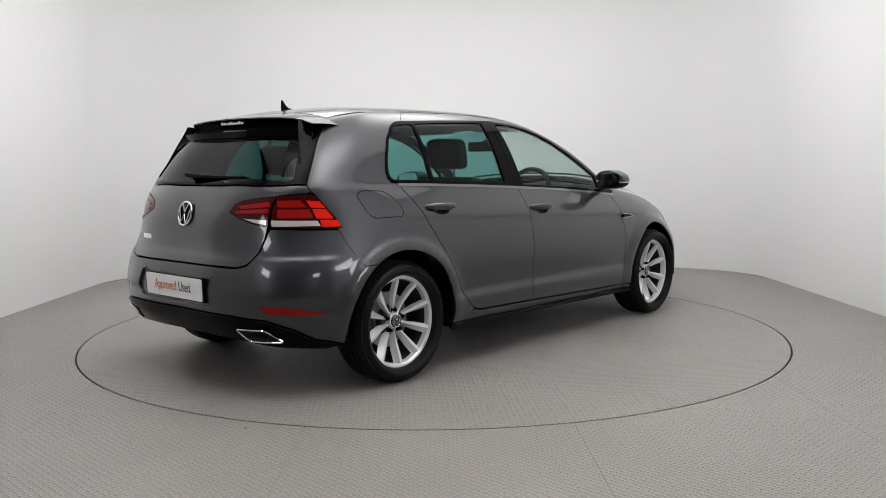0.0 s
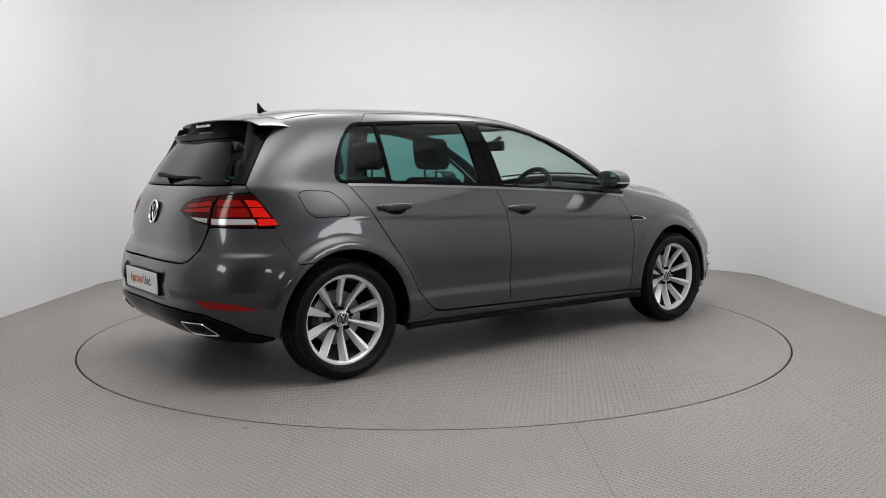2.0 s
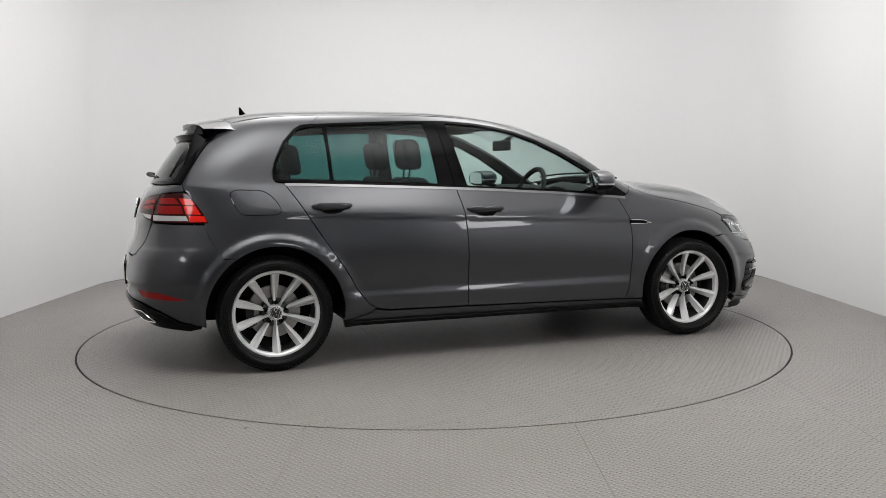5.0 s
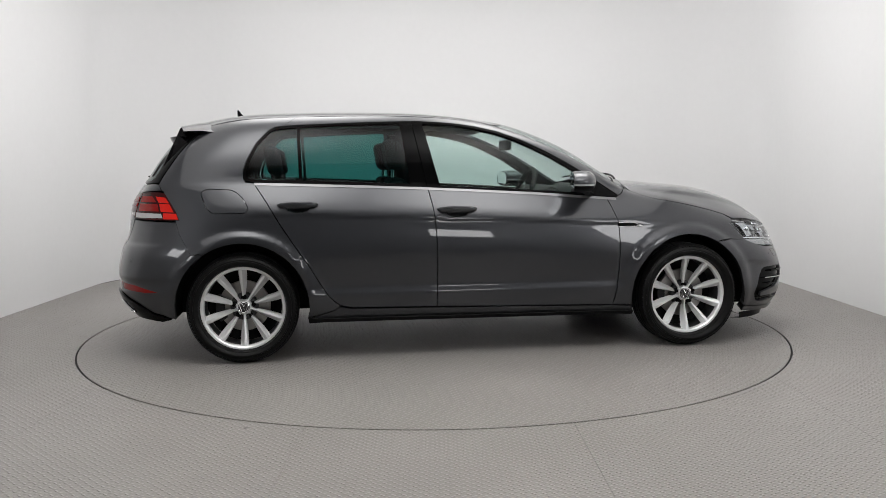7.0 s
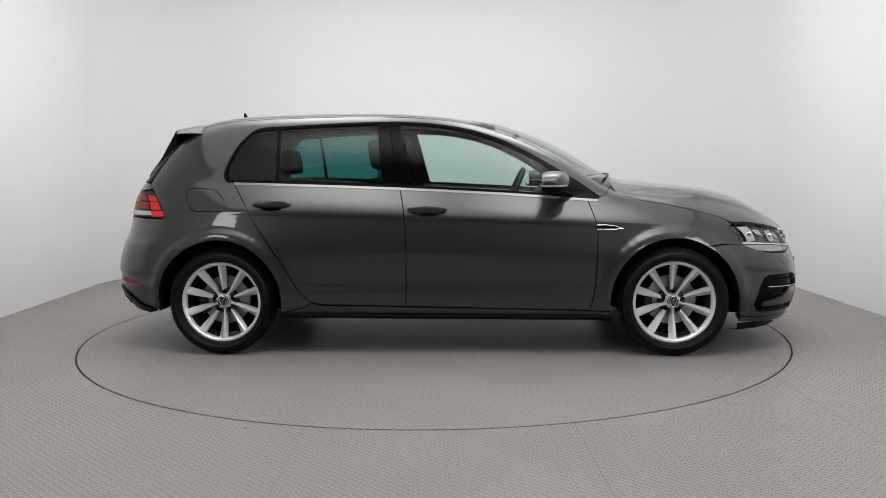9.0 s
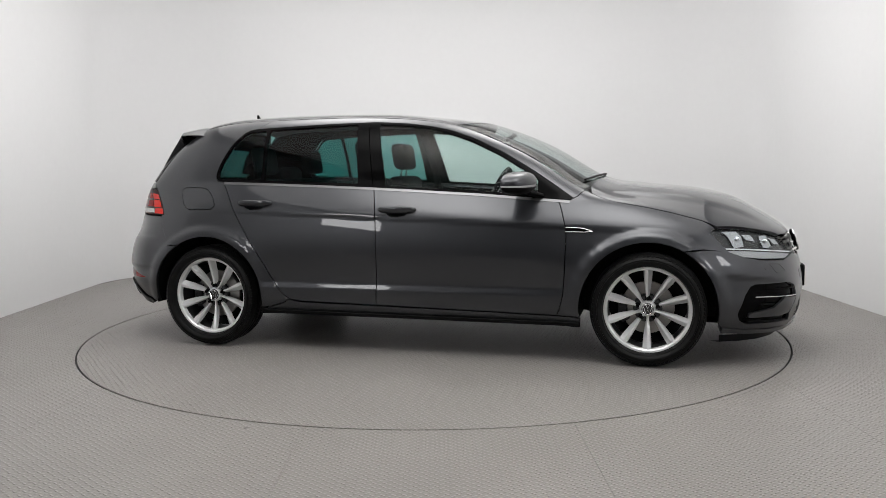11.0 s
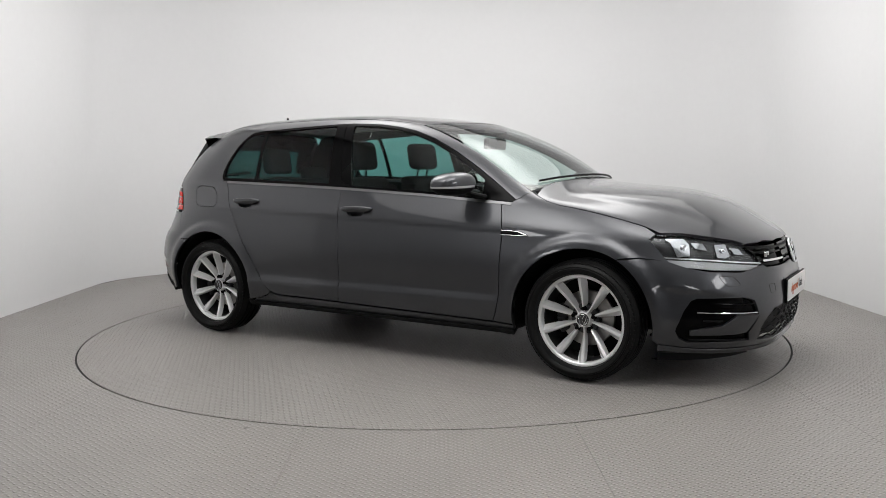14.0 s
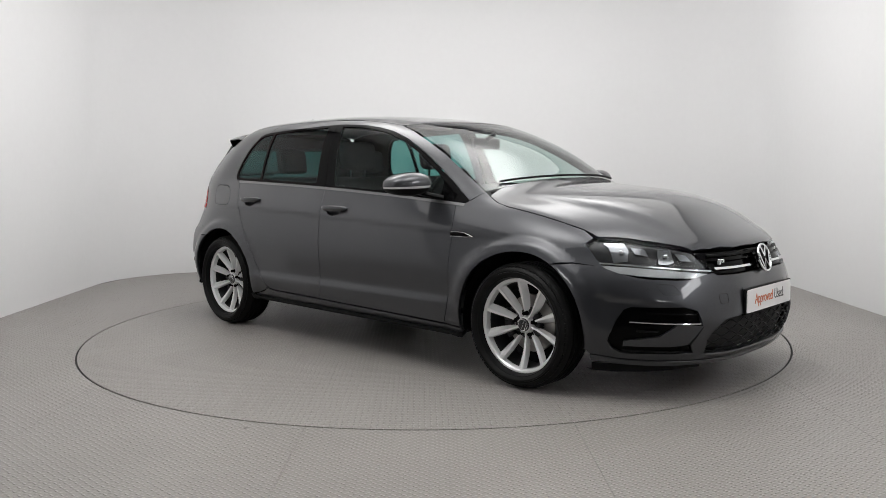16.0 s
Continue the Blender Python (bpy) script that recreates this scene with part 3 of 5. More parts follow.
def panel(name, proj, outline, mat, parent, holes=(), step=0.035, lift=0.0, depth=0.022, inset=0.0028, label="", back=None, mirror=False, edge=0.0035):
    """A sheet laid on the car's form inside a closed line of 3D points, with turned-in edges and a lining."""
    poly = np.array([proj.to2(p) for p in outline])
    keep = [i for i in range(len(poly)) if np.linalg.norm(poly[i] - poly[i - 1]) > 1e-4]
    poly = shrink(poly[keep], inset)
    hs = []
    for h in holes:
        hp = np.array([proj.to2(p) for p in h])
        hs.append(shrink(hp, -inset))
    vs, tri, border = fill(poly, hs, step)
    pos, nor = np.empty((len(vs), 3)), np.empty((len(vs), 3))
    for i, q in enumerate(vs):
        h = proj.cast(q)
        if h[0] is None or h[0].length > 3:
            o = on(proj, [q])[0]
            h = TREE.find_nearest(Vector(o))
        pos[i], nor[i] = h[0], normal_at(h[0], h[2])
    pos = pos + nor * lift
    tri = np.array(tri)
    c = np.cross(pos[tri[:, 1]] - pos[tri[:, 0]], pos[tri[:, 2]] - pos[tri[:, 0]])
    if np.sum(c * nor[tri[:, 0]]) < 0:
        tri = tri[:, ::-1]
        border = [(b, a) for a, b in border]
    verts, norms = [tuple(p) for p in pos], [tuple(n) for n in nor]
    faces, idx = [tuple(int(i) for i in t) for t in tri], [0] * len(tri)
    # rolled edge
    bid = sorted({i for e in border for i in e})
    outw = {}
    for a, b in border:
        e = pos[b] - pos[a]
        o = np.cross(e, nor[a])
        o /= np.linalg.norm(o) + 1e-12
        for i in (a, b):
            outw[i] = outw.get(i, 0) + o
    rows = []
    for k, (sink, push, wn, wo) in enumerate(((0.0, 0.0, 1.0, 0.0), (edge * 0.45, edge * 0.30, 0.6, 0.8), (edge * 1.4, edge * 0.42, 0.1, 1.0), (depth, edge * 0.42, -0.2, 1.0))):
        row = {}
        for i in bid:
            o = outw[i] / (np.linalg.norm(outw[i]) + 1e-12)
            n = nor[i] * wn + o * wo
            row[i] = len(verts)
            if k == 0:
                row[i] = i
                continue
            verts.append(tuple(pos[i] - nor[i] * sink + o * (push - edge * 0.42)))
            norms.append(tuple(n / np.linalg.norm(n)))
        rows.append(row)
    for r0, r1 in zip(rows, rows[1:]):
        for a, b in border:
            faces.append((r0[a], r1[a], r1[b], r0[b]))
            idx.append(0)
    mats = [mat]
    if back:
        mats.append(back)
        k = len(verts)
        verts += [tuple(p - n * depth) for p, n in zip(pos, nor)]
        norms += [tuple(-n) for n in nor]
        faces += [tuple(int(i) + k for i in t[::-1]) for t in tri]
        idx += [1] * len(tri)
    par = parent if isinstance(parent, (list, tuple)) else (parent, parent)
    obs = [link_mesh(name, verts, faces, mats, par[0], label, norms, idx)]
    if mirror:
        mv = [(x, -y, z) for x, y, z in verts]
        mn = [(x, -y, z) for x, y, z in norms]
        obs.append(link_mesh(name, mv, [f[::-1] for f in faces], mats, par[1], label, mn, idx))
    return obs


def arc_pts(cx, r, a0, a1, n=22):
    return [(cx + r * math.cos(radians(a0 + (a1 - a0) * i / n)), WZ + r * math.sin(radians(a0 + (a1 - a0) * i / n))) for i in range(n + 1)]


# key lines in side view (x, z) and plan (x, half width)
WIN_TOP = [(-1.07, 1.337), (-.76, 1.350), (-.5, 1.359), (-.29, 1.363), (-.08, 1.350), (.05, 1.332), (.18, 1.304), (.32, 1.255), (.49, 1.174), (.64, 1.088), (.78, .998), (.905, .912)]
WIN_REAR = [(-1.285, 1.013), (-1.302, 1.035), (-1.303, 1.07), (-1.285, 1.13), (-1.23, 1.235), (-1.16, 1.31), (-1.12, 1.330)]
BELT = [(.905, .912), (.885, .900), (.706, .914), (.378, .940), (.0, .962), (-.27, .976), (-.62, .991), (-.96, 1.003), (-1.24, 1.012)]
DOOR_R = [(-1.245, 1.010), (-1.175, .905), (-1.095, .772), (-1.018, .653), (-.938, .534), (-.874, .424), (-.819, .353), (-.77, .316), (-.703, .301)]
DOOR_M = [(-.258, .975), (-.231, .835), (-.219, .672), (-.217, .508), (-.222, .293)]
DOOR_F = [(.829, .270), (.844, .313), (.859, .378), (.868, .476), (.873, .606), (.874, .735), (.855, .815), (.825, .902)]
DITCH = [(-1.495, .508), (-1.25, .530), (-1.0, .545), (-.5, .555), (-.1, .552), (.06, .545), (.18, .530)]
HOODLINE = [(1.0, .690), (1.07, .720), (1.15, .733), (1.31, .730), (1.48, .720), (1.60, .708), (1.665, .708)]
HOODFRONT = [(1.665, .708), (1.768, .636), (1.915, .527), (2.012, .440), (2.06, .30), (2.088, .15), (2.096, 0)]


C_EDGE = [(-1.755, .972), (-1.768, 1.006), (-1.755, 1.035), (-1.715, 1.10), (-1.638, 1.21), (-1.562, 1.287)]


def lay(proj, pts):
    """3D points moved onto the form along a projection."""
    return on(proj, [proj.to2(p) for p in pts])


def Tp(pts):
    return on(TOP, [(x, -w) for x, w in pts])


def Sd(pts):
    return on(SIDE, pts)


car = new("car")
tagged(car, "dark grey metallic five-door hatchback with silver alloy wheels on the turntable", "car")

belt_r = [p for p in BELT if p[0] <= -.258]
belt_f = [p for p in BELT if -.258 < p[0] < .83]


def cup_hole(x, z):
    """Outline of the finger cup behind a door handle."""
    return Sd([(x + 0.060 * math.cos(t), z + 0.022 * math.sin(t)) for t in np.linspace(0, 2 * math.pi, 24, endpoint=False)])


def body():
    side = dict(mirror=True, back=M_INNER)
    rear_doors = panel("rear_door", SIDE, Sd(smooth_line(DOOR_R, 4) + [(-.222, .293)] + smooth_line(DOOR_M[::-1], 4) + belt_r[:-1]), M_PAINT, car, holes=[cup_hole(-1.0, .866)], step=0.02, depth=0.05, **side)
    front_doors = panel("front_door", SIDE, Sd(smooth_line(DOOR_M, 4) + smooth_line(DOOR_F, 4) + [(.706, .914), (.378, .940), (0, .962)]), M_PAINT, car, holes=[cup_hole(-.097, .830)], step=0.02, depth=0.05, **side)
    # rear quarter with the broad roof pillar
    fuel = round_poly([(-1.535, .960), (-1.50, .978), (-1.355, .972), (-1.30, .925), (-1.272, .868), (-1.29, .845), (-1.465, .843), (-1.50, .87)], 0.03)
    rear_edge = [(-1.585, .622), (-1.65, .73), (-1.672, .80), (-1.722, .928), (-1.745, .965)]
    c_edge = smooth_line(C_EDGE, 6)
    quarter = Sd(smooth_line(DOOR_R, 4)[:-4] + [(-.80, .290), (-.93, .255)] + arc_pts(-WB, ARCH, -12, 122) + rear_edge + c_edge) + Tp(DITCH[:3]) + Sd([WIN_TOP[0]] + WIN_REAR[::-1])
    panel("quarter_panel", SIDE_UP, quarter, M_PAINT, car, holes=[Sd(fuel)], step=0.02, **side)
    panel("fuel_flap", SIDE_UP, Sd(fuel), M_PAINT, car, label="rounded fuel flap", mirror=False, inset=0.0016, back=M_PLASTIC)
    # roof rail and windscreen pillar
    rail = Sd(WIN_TOP) + Sd([(.93, .925), (.965, .955)]) + Tp([(.80, .645), (.62, .618), (.45, .588), (.30, .553)] + DITCH[2:][::-1])
    panel("roof_rail", SIDE_UP, rail, M_PAINT, car, step=0.03, **side)
    roof = Tp(DITCH) + Tp([(.24, .45), (.285, .30), (.31, .15), (.315, 0)])
    rear_roof = Tp([(-1.555, .30), (-1.565, .15), (-1.57, 0)])
    outline = rear_roof[::-1] + roof
    panel("roof", TOP, outline + flip(outline[1:-1])[::-1], M_PAINT, car, step=0.05, back=M_HEADLINER)
    hood = Tp([(1.045, 0), (1.035, .2), (1.01, .42), (.985, .58)] + smooth_line(HOODLINE[:-1], 3)) + lay(ROUND_F, [(1.672, -.706, .756), (1.768, -.639, .7525), (1.84, -.588, .740), (1.915, -.53, .7255), (2.015, -.443, .6905)]) + on(FRONT, [(-.36, .694), (-.20, .693), (0, .694)])
    panel("bonnet", TOP, hood + flip(hood[1:-1])[::-1], M_PAINT, car, step=0.025, back=M_PLASTIC)
    fender = Sd(smooth_line(DOOR_F, 4)[::-1]) + Sd([(.95, .262)] + arc_pts(WB, ARCH, 192, 60) + [(1.60, .640), (1.735, .624), (1.70, .66), (1.635, .728)]) + lay(ROUND_F, [(1.658, -.718, .753)]) + Tp(HOODLINE[:6][::-1]) + Sd([(.965, .955), (.93, .925), (.885, .902)])
    panel("front_wing", SIDE_UP, fender, M_PAINT, car, step=0.02, **side)
    return rear_doors, front_doors


REAR_DOORS, FRONT_DOORS = body()


# ---- rear end ----
def Rr(pts):
    return on(REAR, pts)


def Fr(pts):
    return on(FRONT, [(-w, z) for w, z in pts])


def R3(pts):
    """Points on the right-hand side given as x, half width, height."""
    return [(x, -w, z) for x, w, z in pts]


def RR(pts):
    """The same, laid on the rear of the form."""
    return lay(ROUND_R, R3(pts))


def RF(pts):
    """The same, laid on the front of the form."""
    return lay(ROUND_F, R3(pts))


def mirrored(pts):
    """Closes a right-hand half outline, which starts and ends on the centre line."""
    return list(pts) + flip(pts[1:-1])[::-1]


LAMP_IN = RR([(-1.926, .578, .816), (-1.899, .571, .906), (-1.860, .572, .958), (-1.942, .426, .939), (-1.963, .372, .918), (-1.982, .353, .880), (-1.977, .426, .854), (-1.957, .512, .829)])
LAMP_OUT = RR([(-1.923, .590, .812), (-1.893, .580, .906), (-1.853, .582, .960), (-1.80, .64, .963), (-1.746, .681, .963), (-1.722, .696, .955), (-1.672, .765, .858), (-1.645, .785, .806), (-1.76, .74, .806), (-1.86, .67, .809)])


def text_mesh(body, size, mat, parent, m, extrude=0.0004):
    cu = bpy.data.curves.new("lettering", "FONT")
    cu.body, cu.size, cu.extrude = body, size, extrude
    cu.space_character = 0.92
    ob = bpy.data.objects.new("lettering", cu)
    scene.collection.objects.link(ob)
    bpy.context.view_layer.update()
    me = bpy.data.meshes.new_from_object(ob.evaluated_get(bpy.context.evaluated_depsgraph_get()))
    bpy.data.objects.remove(ob)
    me.materials.clear()
    me.materials.append(mat)
    t = new("lettering", me)
    t.parent, t.matrix_basis = parent, m
    return t


def number_plate(m, label):
    """A white show plate, in its own space: x across, z up, facing -y."""
    holder = part("number_plate", box(-0.268, 0.268, 0.004, 0.016, -0.062, 0.060, 0.004), M_PLASTIC, car, label)
    holder.matrix_basis = m
    bm = bmesh.new()
    pts = round_poly([(-0.26, -0.055), (0.26, -0.055), (0.26, 0.055), (-0.26, 0.055)], 0.012)
    front = [bm.verts.new((x, 0.0, z)) for x, z in pts]
    back = [bm.verts.new((x, 0.006, z)) for x, z in pts]
    bm.faces.new(front)
    for i in range(len(pts)):
        j = (i + 1) % len(pts)
        bm.faces.new((front[i], back[i], back[j], front[j]))
    part("plate_face", bm, M_PLATE, holder, "white plate face")
    up = Matrix.Rotation(math.pi / 2, 4, "X")
    text_mesh("Approved", 0.070, M_ORANGE, holder, Matrix.Translation((-0.178, -0.0012, -0.018)) @ up @ Matrix.Diagonal((0.80, 1, 1, 1)))
    text_mesh("Used.", 0.070, M_DARKPRINT, holder, Matrix.Translation((0.049, -0.0012, -0.018)) @ up @ Matrix.Diagonal((0.80, 1, 1, 1)))


def emblem(radius, m, parent=None):
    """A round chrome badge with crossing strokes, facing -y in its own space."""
    bm = lathe([(0.0, -0.004), (radius * 0.9, -0.004), (radius * 0.96, 0.002), (radius * 0.9, 0.008)], 40)
    b = part("badge", bm, M_TRIM, parent or car, "round chrome badge on a black disc")
    b.matrix_basis = m
    em = bmesh.new()
    tube([(radius * 0.93 * math.cos(t), -0.006, radius * 0.93 * math.sin(t)) for t in np.linspace(0, 2 * math.pi, 40, endpoint=False)], radius * 0.085, 8, True, em)
    for s in (-1, 1):
        tube([(s * radius * 0.40, -0.007, radius * 0.82), (0.01 * s * radius, -0.007, radius * 0.10)], radius * 0.085, 6, False, em)
        tube([(s * radius * 0.80, -0.007, radius * 0.45), (s * radius * 0.36, -0.007, -radius * 0.78), (0.01 * s * radius, -0.007, -radius * 0.08)], radius * 0.085, 6, False, em)
    part("emblem_strokes", em, M_CHROME, b, "chrome strokes")


def rear_end():
    lower = Rr([(0, .628), (.30, .627), (.46, .626), (.52, .640), (.562, .70), (.578, .77)]) + RR([(-1.926, .578, .816), (-1.899, .571, .906), (-1.860, .572, .958), (-1.80, .632, .966), (-1.760, .674, .969)]) + Sd(smooth_line(C_EDGE, 6)[1:7]) + Rr([(.60, 1.0055), (.53, 1.0045), (.45, 1.004), (.2, 1.004), (0, 1.004)])
    hatch = panel("tailgate", REAR_UP, mirrored(lower), M_PAINT, car, holes=[LAMP_IN, flip(LAMP_IN)], step=0.035, back=M_INNER)[0]
    edge = smooth_line(C_EDGE, 6)[7:]
    up = Rr([(0, 1.008), (.2, 1.008), (.45, 1.008), (.53, 1.0085), (.60, 1.0095)]) + Sd(edge) + Tp([(-1.53, .50)]) + Tp([(-1.60, .33), (-1.615, 0)])
    hole = Rr([(0, 1.022), (.3, 1.022), (.60, 1.024), (.618, 1.045), (.590, 1.11), (.560, 1.172), (.535, 1.212), (.48, 1.231), (.2, 1.238), (0, 1.239)])
    panel("tailgate_window_frame", REAR_UP, mirrored(up), M_TRIM, hatch, holes=[mirrored(hole)], step=0.04, lift=0.002, label="gloss black window surround")
    panel("rear_window", REAR_UP, mirrored(hole), M_GLASS_B, car, step=0.05, lift=-0.001, depth=0.004, inset=-0.004, label="tinted rear window")
    # roof spoiler with black underside and side fins
    n = 17
    top, und = [], []
    for i in range(n):
        w = -0.577 + 1.01 * i / (n - 1)
        k = (w / 0.505) ** 2
        front = Vector(on(TOP, [(-1.572 + 0.075 * k, w)])[0]) + Vector((0.004, 0, 0.0))
        tip = Vector((-1.722 + 0.062 * k, w, 1.352 - 0.012 * k - 0.010 * k ** 4))
        top.append([front, front.lerp(tip, 0.35) + Vector((0, 0, 0.004)), front.lerp(tip, 0.7) + Vector((0, 0, 0.003)), tip])
        base = Vector(on(REAR, [(-w * 0.97, 1.250)])[0])
        und.append([tip + Vector((-0.001, 0, -0.006)), tip + Vector((0.025, 0, -0.040)), base + Vector((-0.024, 0, 0.030)), base + Vector((-0.008, 0, 0))])
    for nm, rows, mt, lb in (("spoiler", top, M_PAINT, "grey roof spoiler"), ("spoiler_underside", und, M_TRIM, "gloss black spoiler underside")):
        bm = bmesh.new()
        grid = [[bm.verts.new(p) for p in r] for r in rows]
        for a, b in zip(grid, grid[1:]):
            for j in range(3):
                bm.faces.new((a[j], b[j], b[j + 1], a[j + 1]))
        if nm == "spoiler":
            for g in (grid[0], grid[-1]):
                sg = 1 if g[0].co.y > 0 else -1
                lo = [bm.verts.new(q) for q in ((-1.553, sg * 0.522, 1.298), (-1.585, sg * 0.506, 1.294), (-1.635, sg * 0.503, 1.306), (g[3].co.x + 0.004, g[3].co.y, g[3].co.z - 0.012))]
                for j in range(3):
                    bm.faces.new((g[j], g[j + 1], lo[j + 1], lo[j]))
            lo = [bm.verts.new(r[3].co + Vector((0.002, 0, -0.008))) for r in grid]
            for i in range(n - 1):
                bm.faces.new((grid[i][3], grid[i + 1][3], lo[i + 1], lo[i]))
        part(nm, bm, mt, hatch, lb, 24)
    part("brake_light", box(-1.698, -1.690, -0.17, 0.17, 1.318, 1.330, 0.002), M_RED_DARK, hatch, "dark red high brake light strip").rotation_euler = (0, 0, 0)
    for s in (-1, 1):
        # gloss black fin: from the pillar's edge out to the free edge, and back to the glass
        fin = bmesh.new()
        rows = []
        for z in np.linspace(1.05, 1.328, 13):
            xa = np.interp(z, [p[1] for p in C_EDGE[2:]] + [1.325], [p[0] for p in C_EDGE[2:]] + [-1.600])
            ya = np.interp(z, [1.035, 1.10, 1.21, 1.287, 1.325], [0.642, 0.618, 0.575, 0.536, 0.512])
            xb = np.interp(z, [1.05, 1.12, 1.20, 1.26, 1.30, 1.325], [-1.765, -1.752, -1.722, -1.697, -1.682, -1.672])
            yb = np.interp(z, [1.05, 1.12, 1.20, 1.26, 1.30, 1.325], [0.628, 0.602, 0.565, 0.535, 0.515, 0.503])
            inner = yb - np.interp(z, [1.25, 1.31], [0.065, 0.025])
            h = Vector(on(REAR, [(inner, min(z, 1.27))])[0])
            rows.append([fin.verts.new(p) for p in ((xa + 0.004, s * (ya + 0.004), z), ((xa + xb) / 2 - 0.006, s * ((ya + yb) / 2 + 0.008), z), (xb, s * yb, z), (xb + 0.006, s * (yb - 0.012), z), (h.x - 0.006, s * inner, z))])
        for p, q in zip(rows, rows[1:]):
            for j in range(4):
                fin.faces.new((p[j], p[j + 1], q[j + 1], q[j]))
        part("air_guide", fin, M_TRIM, hatch, "gloss black side fin", 50)
    # dark strip added behind the tailgate seam, to keep its gap from showing through
    for s in (1, -1):
        seam_line = [h[0] - Vector(normal_at(h[0], h[2])) * 0.012 for h in (TREE.find_nearest(Vector(p)) for p in Sd(smooth_line(C_EDGE, 4)))]
        part("seam_backing", tube([(p.x, s * p.y, p.z) for p in seam_line], 0.011, 6), M_PLASTIC, hatch)
    # faint dealer lettering as plain bars, and a small script bar
    bars = bmesh.new()
    for i in range(8):
        y = 0.085 - 0.026 * i
        box(-1.7175, -1.7145, y - 0.009, y + 0.009, 1.321, 1.321 + (0.014 if i in (0, 3, 6) else 0.010), 0, 1, bars)
    part("sticker_bars", bars, M_PLATE, hatch, "small white sticker bars")
    nm = bmesh.new()
    for i in range(4):
        p = Vector(on(REAR, [(-(0.43 - 0.028 * i), .735)])[0])
        box(p.x - 0.004, p.x + 0.001, p.y - 0.011, p.y + 0.011, p.z - 0.013, p.z + 0.013, 0.002, 1, nm)
    part("model_script_bars", nm, M_CHROME, hatch, "small chrome bars")
    emblem(0.064, Matrix.Translation((-2.000, 0.004, .866)) @ Matrix.Rotation(radians(-90), 4, "Z") @ Matrix.Rotation(radians(-12), 4, "X"))
    # wiper
    wp = bmesh.new()
    a, b, c = Vector((-1.912, 0.10, 1.058)), Vector((-1.908, -0.12, 1.052)), Vector((-1.885, -0.36, 1.050))
    tube([a + Vector((0.02, 0.0, 0)), a + Vector((-0.012, 0, 0.004)), a.lerp(b, 0.5), b, b.lerp(c, 0.5), c], [0.016, 0.018, 0.014, 0.008, 0.006, 0.005], 8, False, wp, 0.8)
    tube([b + Vector((0.012, 0.10, -0.012)), c + Vector((0.008, -0.02, -0.008))], 0.006, 6, False, wp)
    part("rear_wiper", wp, M_PLASTIC, car, "black rear wiper arm and blade")
    # lamps
    lights = []
    for outline, nm in ((LAMP_IN, "tail_light"), (LAMP_OUT, "tail_light")):
        lights.append(panel(nm, ROUND_R, outline, M_RED_DARK, car, step=0.03, lift=0.003, depth=0.03, inset=0.001, mirror=True, label="dark red wrap-round tail light"))
    lamp = dict(step=0.03, inset=0.0, depth=0.004, edge=0.001, mirror=True)
    for pts, mt, nm in (
        ([(-1.773, .675, .938), (-1.722, .709, .932), (-1.704, .732, .900), (-1.763, .698, .904)], M_RED, "light_segment"),
        ([(-1.760, .702, .898), (-1.703, .734, .895), (-1.681, .762, .850), (-1.754, .726, .853)], M_RED, "light_segment"),
        ([(-1.742, .736, .845), (-1.668, .772, .843), (-1.655, .785, .812), (-1.742, .750, .812)], M_RED, "light_segment"),
        ([(-1.913, .589, .846), (-1.755, .731, .842), (-1.746, .744, .818), (-1.916, .599, .818)], M_CLEARWHITE, "reversing_lens"),
        ([(-1.968, .450, .853), (-1.922, .568, .847), (-1.927, .570, .825), (-1.954, .511, .836)], M_CLEARWHITE, "reversing_lens"),
        ([(-1.960, .404, .910), (-1.891, .554, .932), (-1.891, .565, .909), (-1.961, .429, .897)], M_REDMID, "light_segment"),
        ([(-1.973, .396, .887), (-1.901, .562, .900), (-1.907, .565, .880), (-1.976, .400, .874)], M_REDMID, "light_segment"),
        ([(-1.871, .590, .937), (-1.794, .659, .939), (-1.774, .685, .906), (-1.880, .600, .906)], M_REDMID, "light_segment"),
        ([(-1.882, .600, .897), (-1.772, .696, .896), (-1.766, .715, .855), (-1.893, .611, .856)], M_REDMID, "light_segment"),
    ):
        panel(nm, ROUND_R, RR(pts), mt, lights[0 if max(p[1] for p in pts) < .572 else 1], lift=0.0055, **lamp)
    # bumper, with black lower part and sham exhaust trims
    top = Rr([(0, .6245), (.30, .6235), (.463, .6225), (.526, .6365), (.567, .70), (.583, .77)]) + RR([(-1.922, .592, .806), (-1.86, .67, .803), (-1.76, .74, .800)])
    side = Sd([(-1.668, .798), (-1.646, .73), (-1.583, .622)] + arc_pts(-WB, ARCH, 122, 188))
    low = Sd([(-1.70, .262)]) + RR([(-1.802, .755, .290), (-1.891, .718, .342), (-1.988, .633, .388), (-2.054, .424, .400), (-2.071, .245, .402), (-2.072, 0, .402)])
    rec = Rr(round_poly([(-.345, .572), (.335, .572), (.385, .470), (.345, .432), (-.36, .432), (-.39, .47)], 0.02))
    bumper = panel("rear_bumper", ROUND_R, mirrored(top + side + low), M_PAINT, car, holes=[rec], step=0.02, back=M_PLASTIC, edge=0.006)[0]
    panel("plate_recess", ROUND_R, rec, M_PAINT, bumper, step=0.05, lift=-0.014, inset=-0.006, depth=0.01)
    bot = on(ROUND_R, [ROUND_R.to2(p) for p in RR([(-1.745, .77, .2425), (-1.80, .72, .248), (-1.90, .62, .256), (-1.95, .45, .272), (-1.965, .2, .276), (-1.97, 0, .276)])])
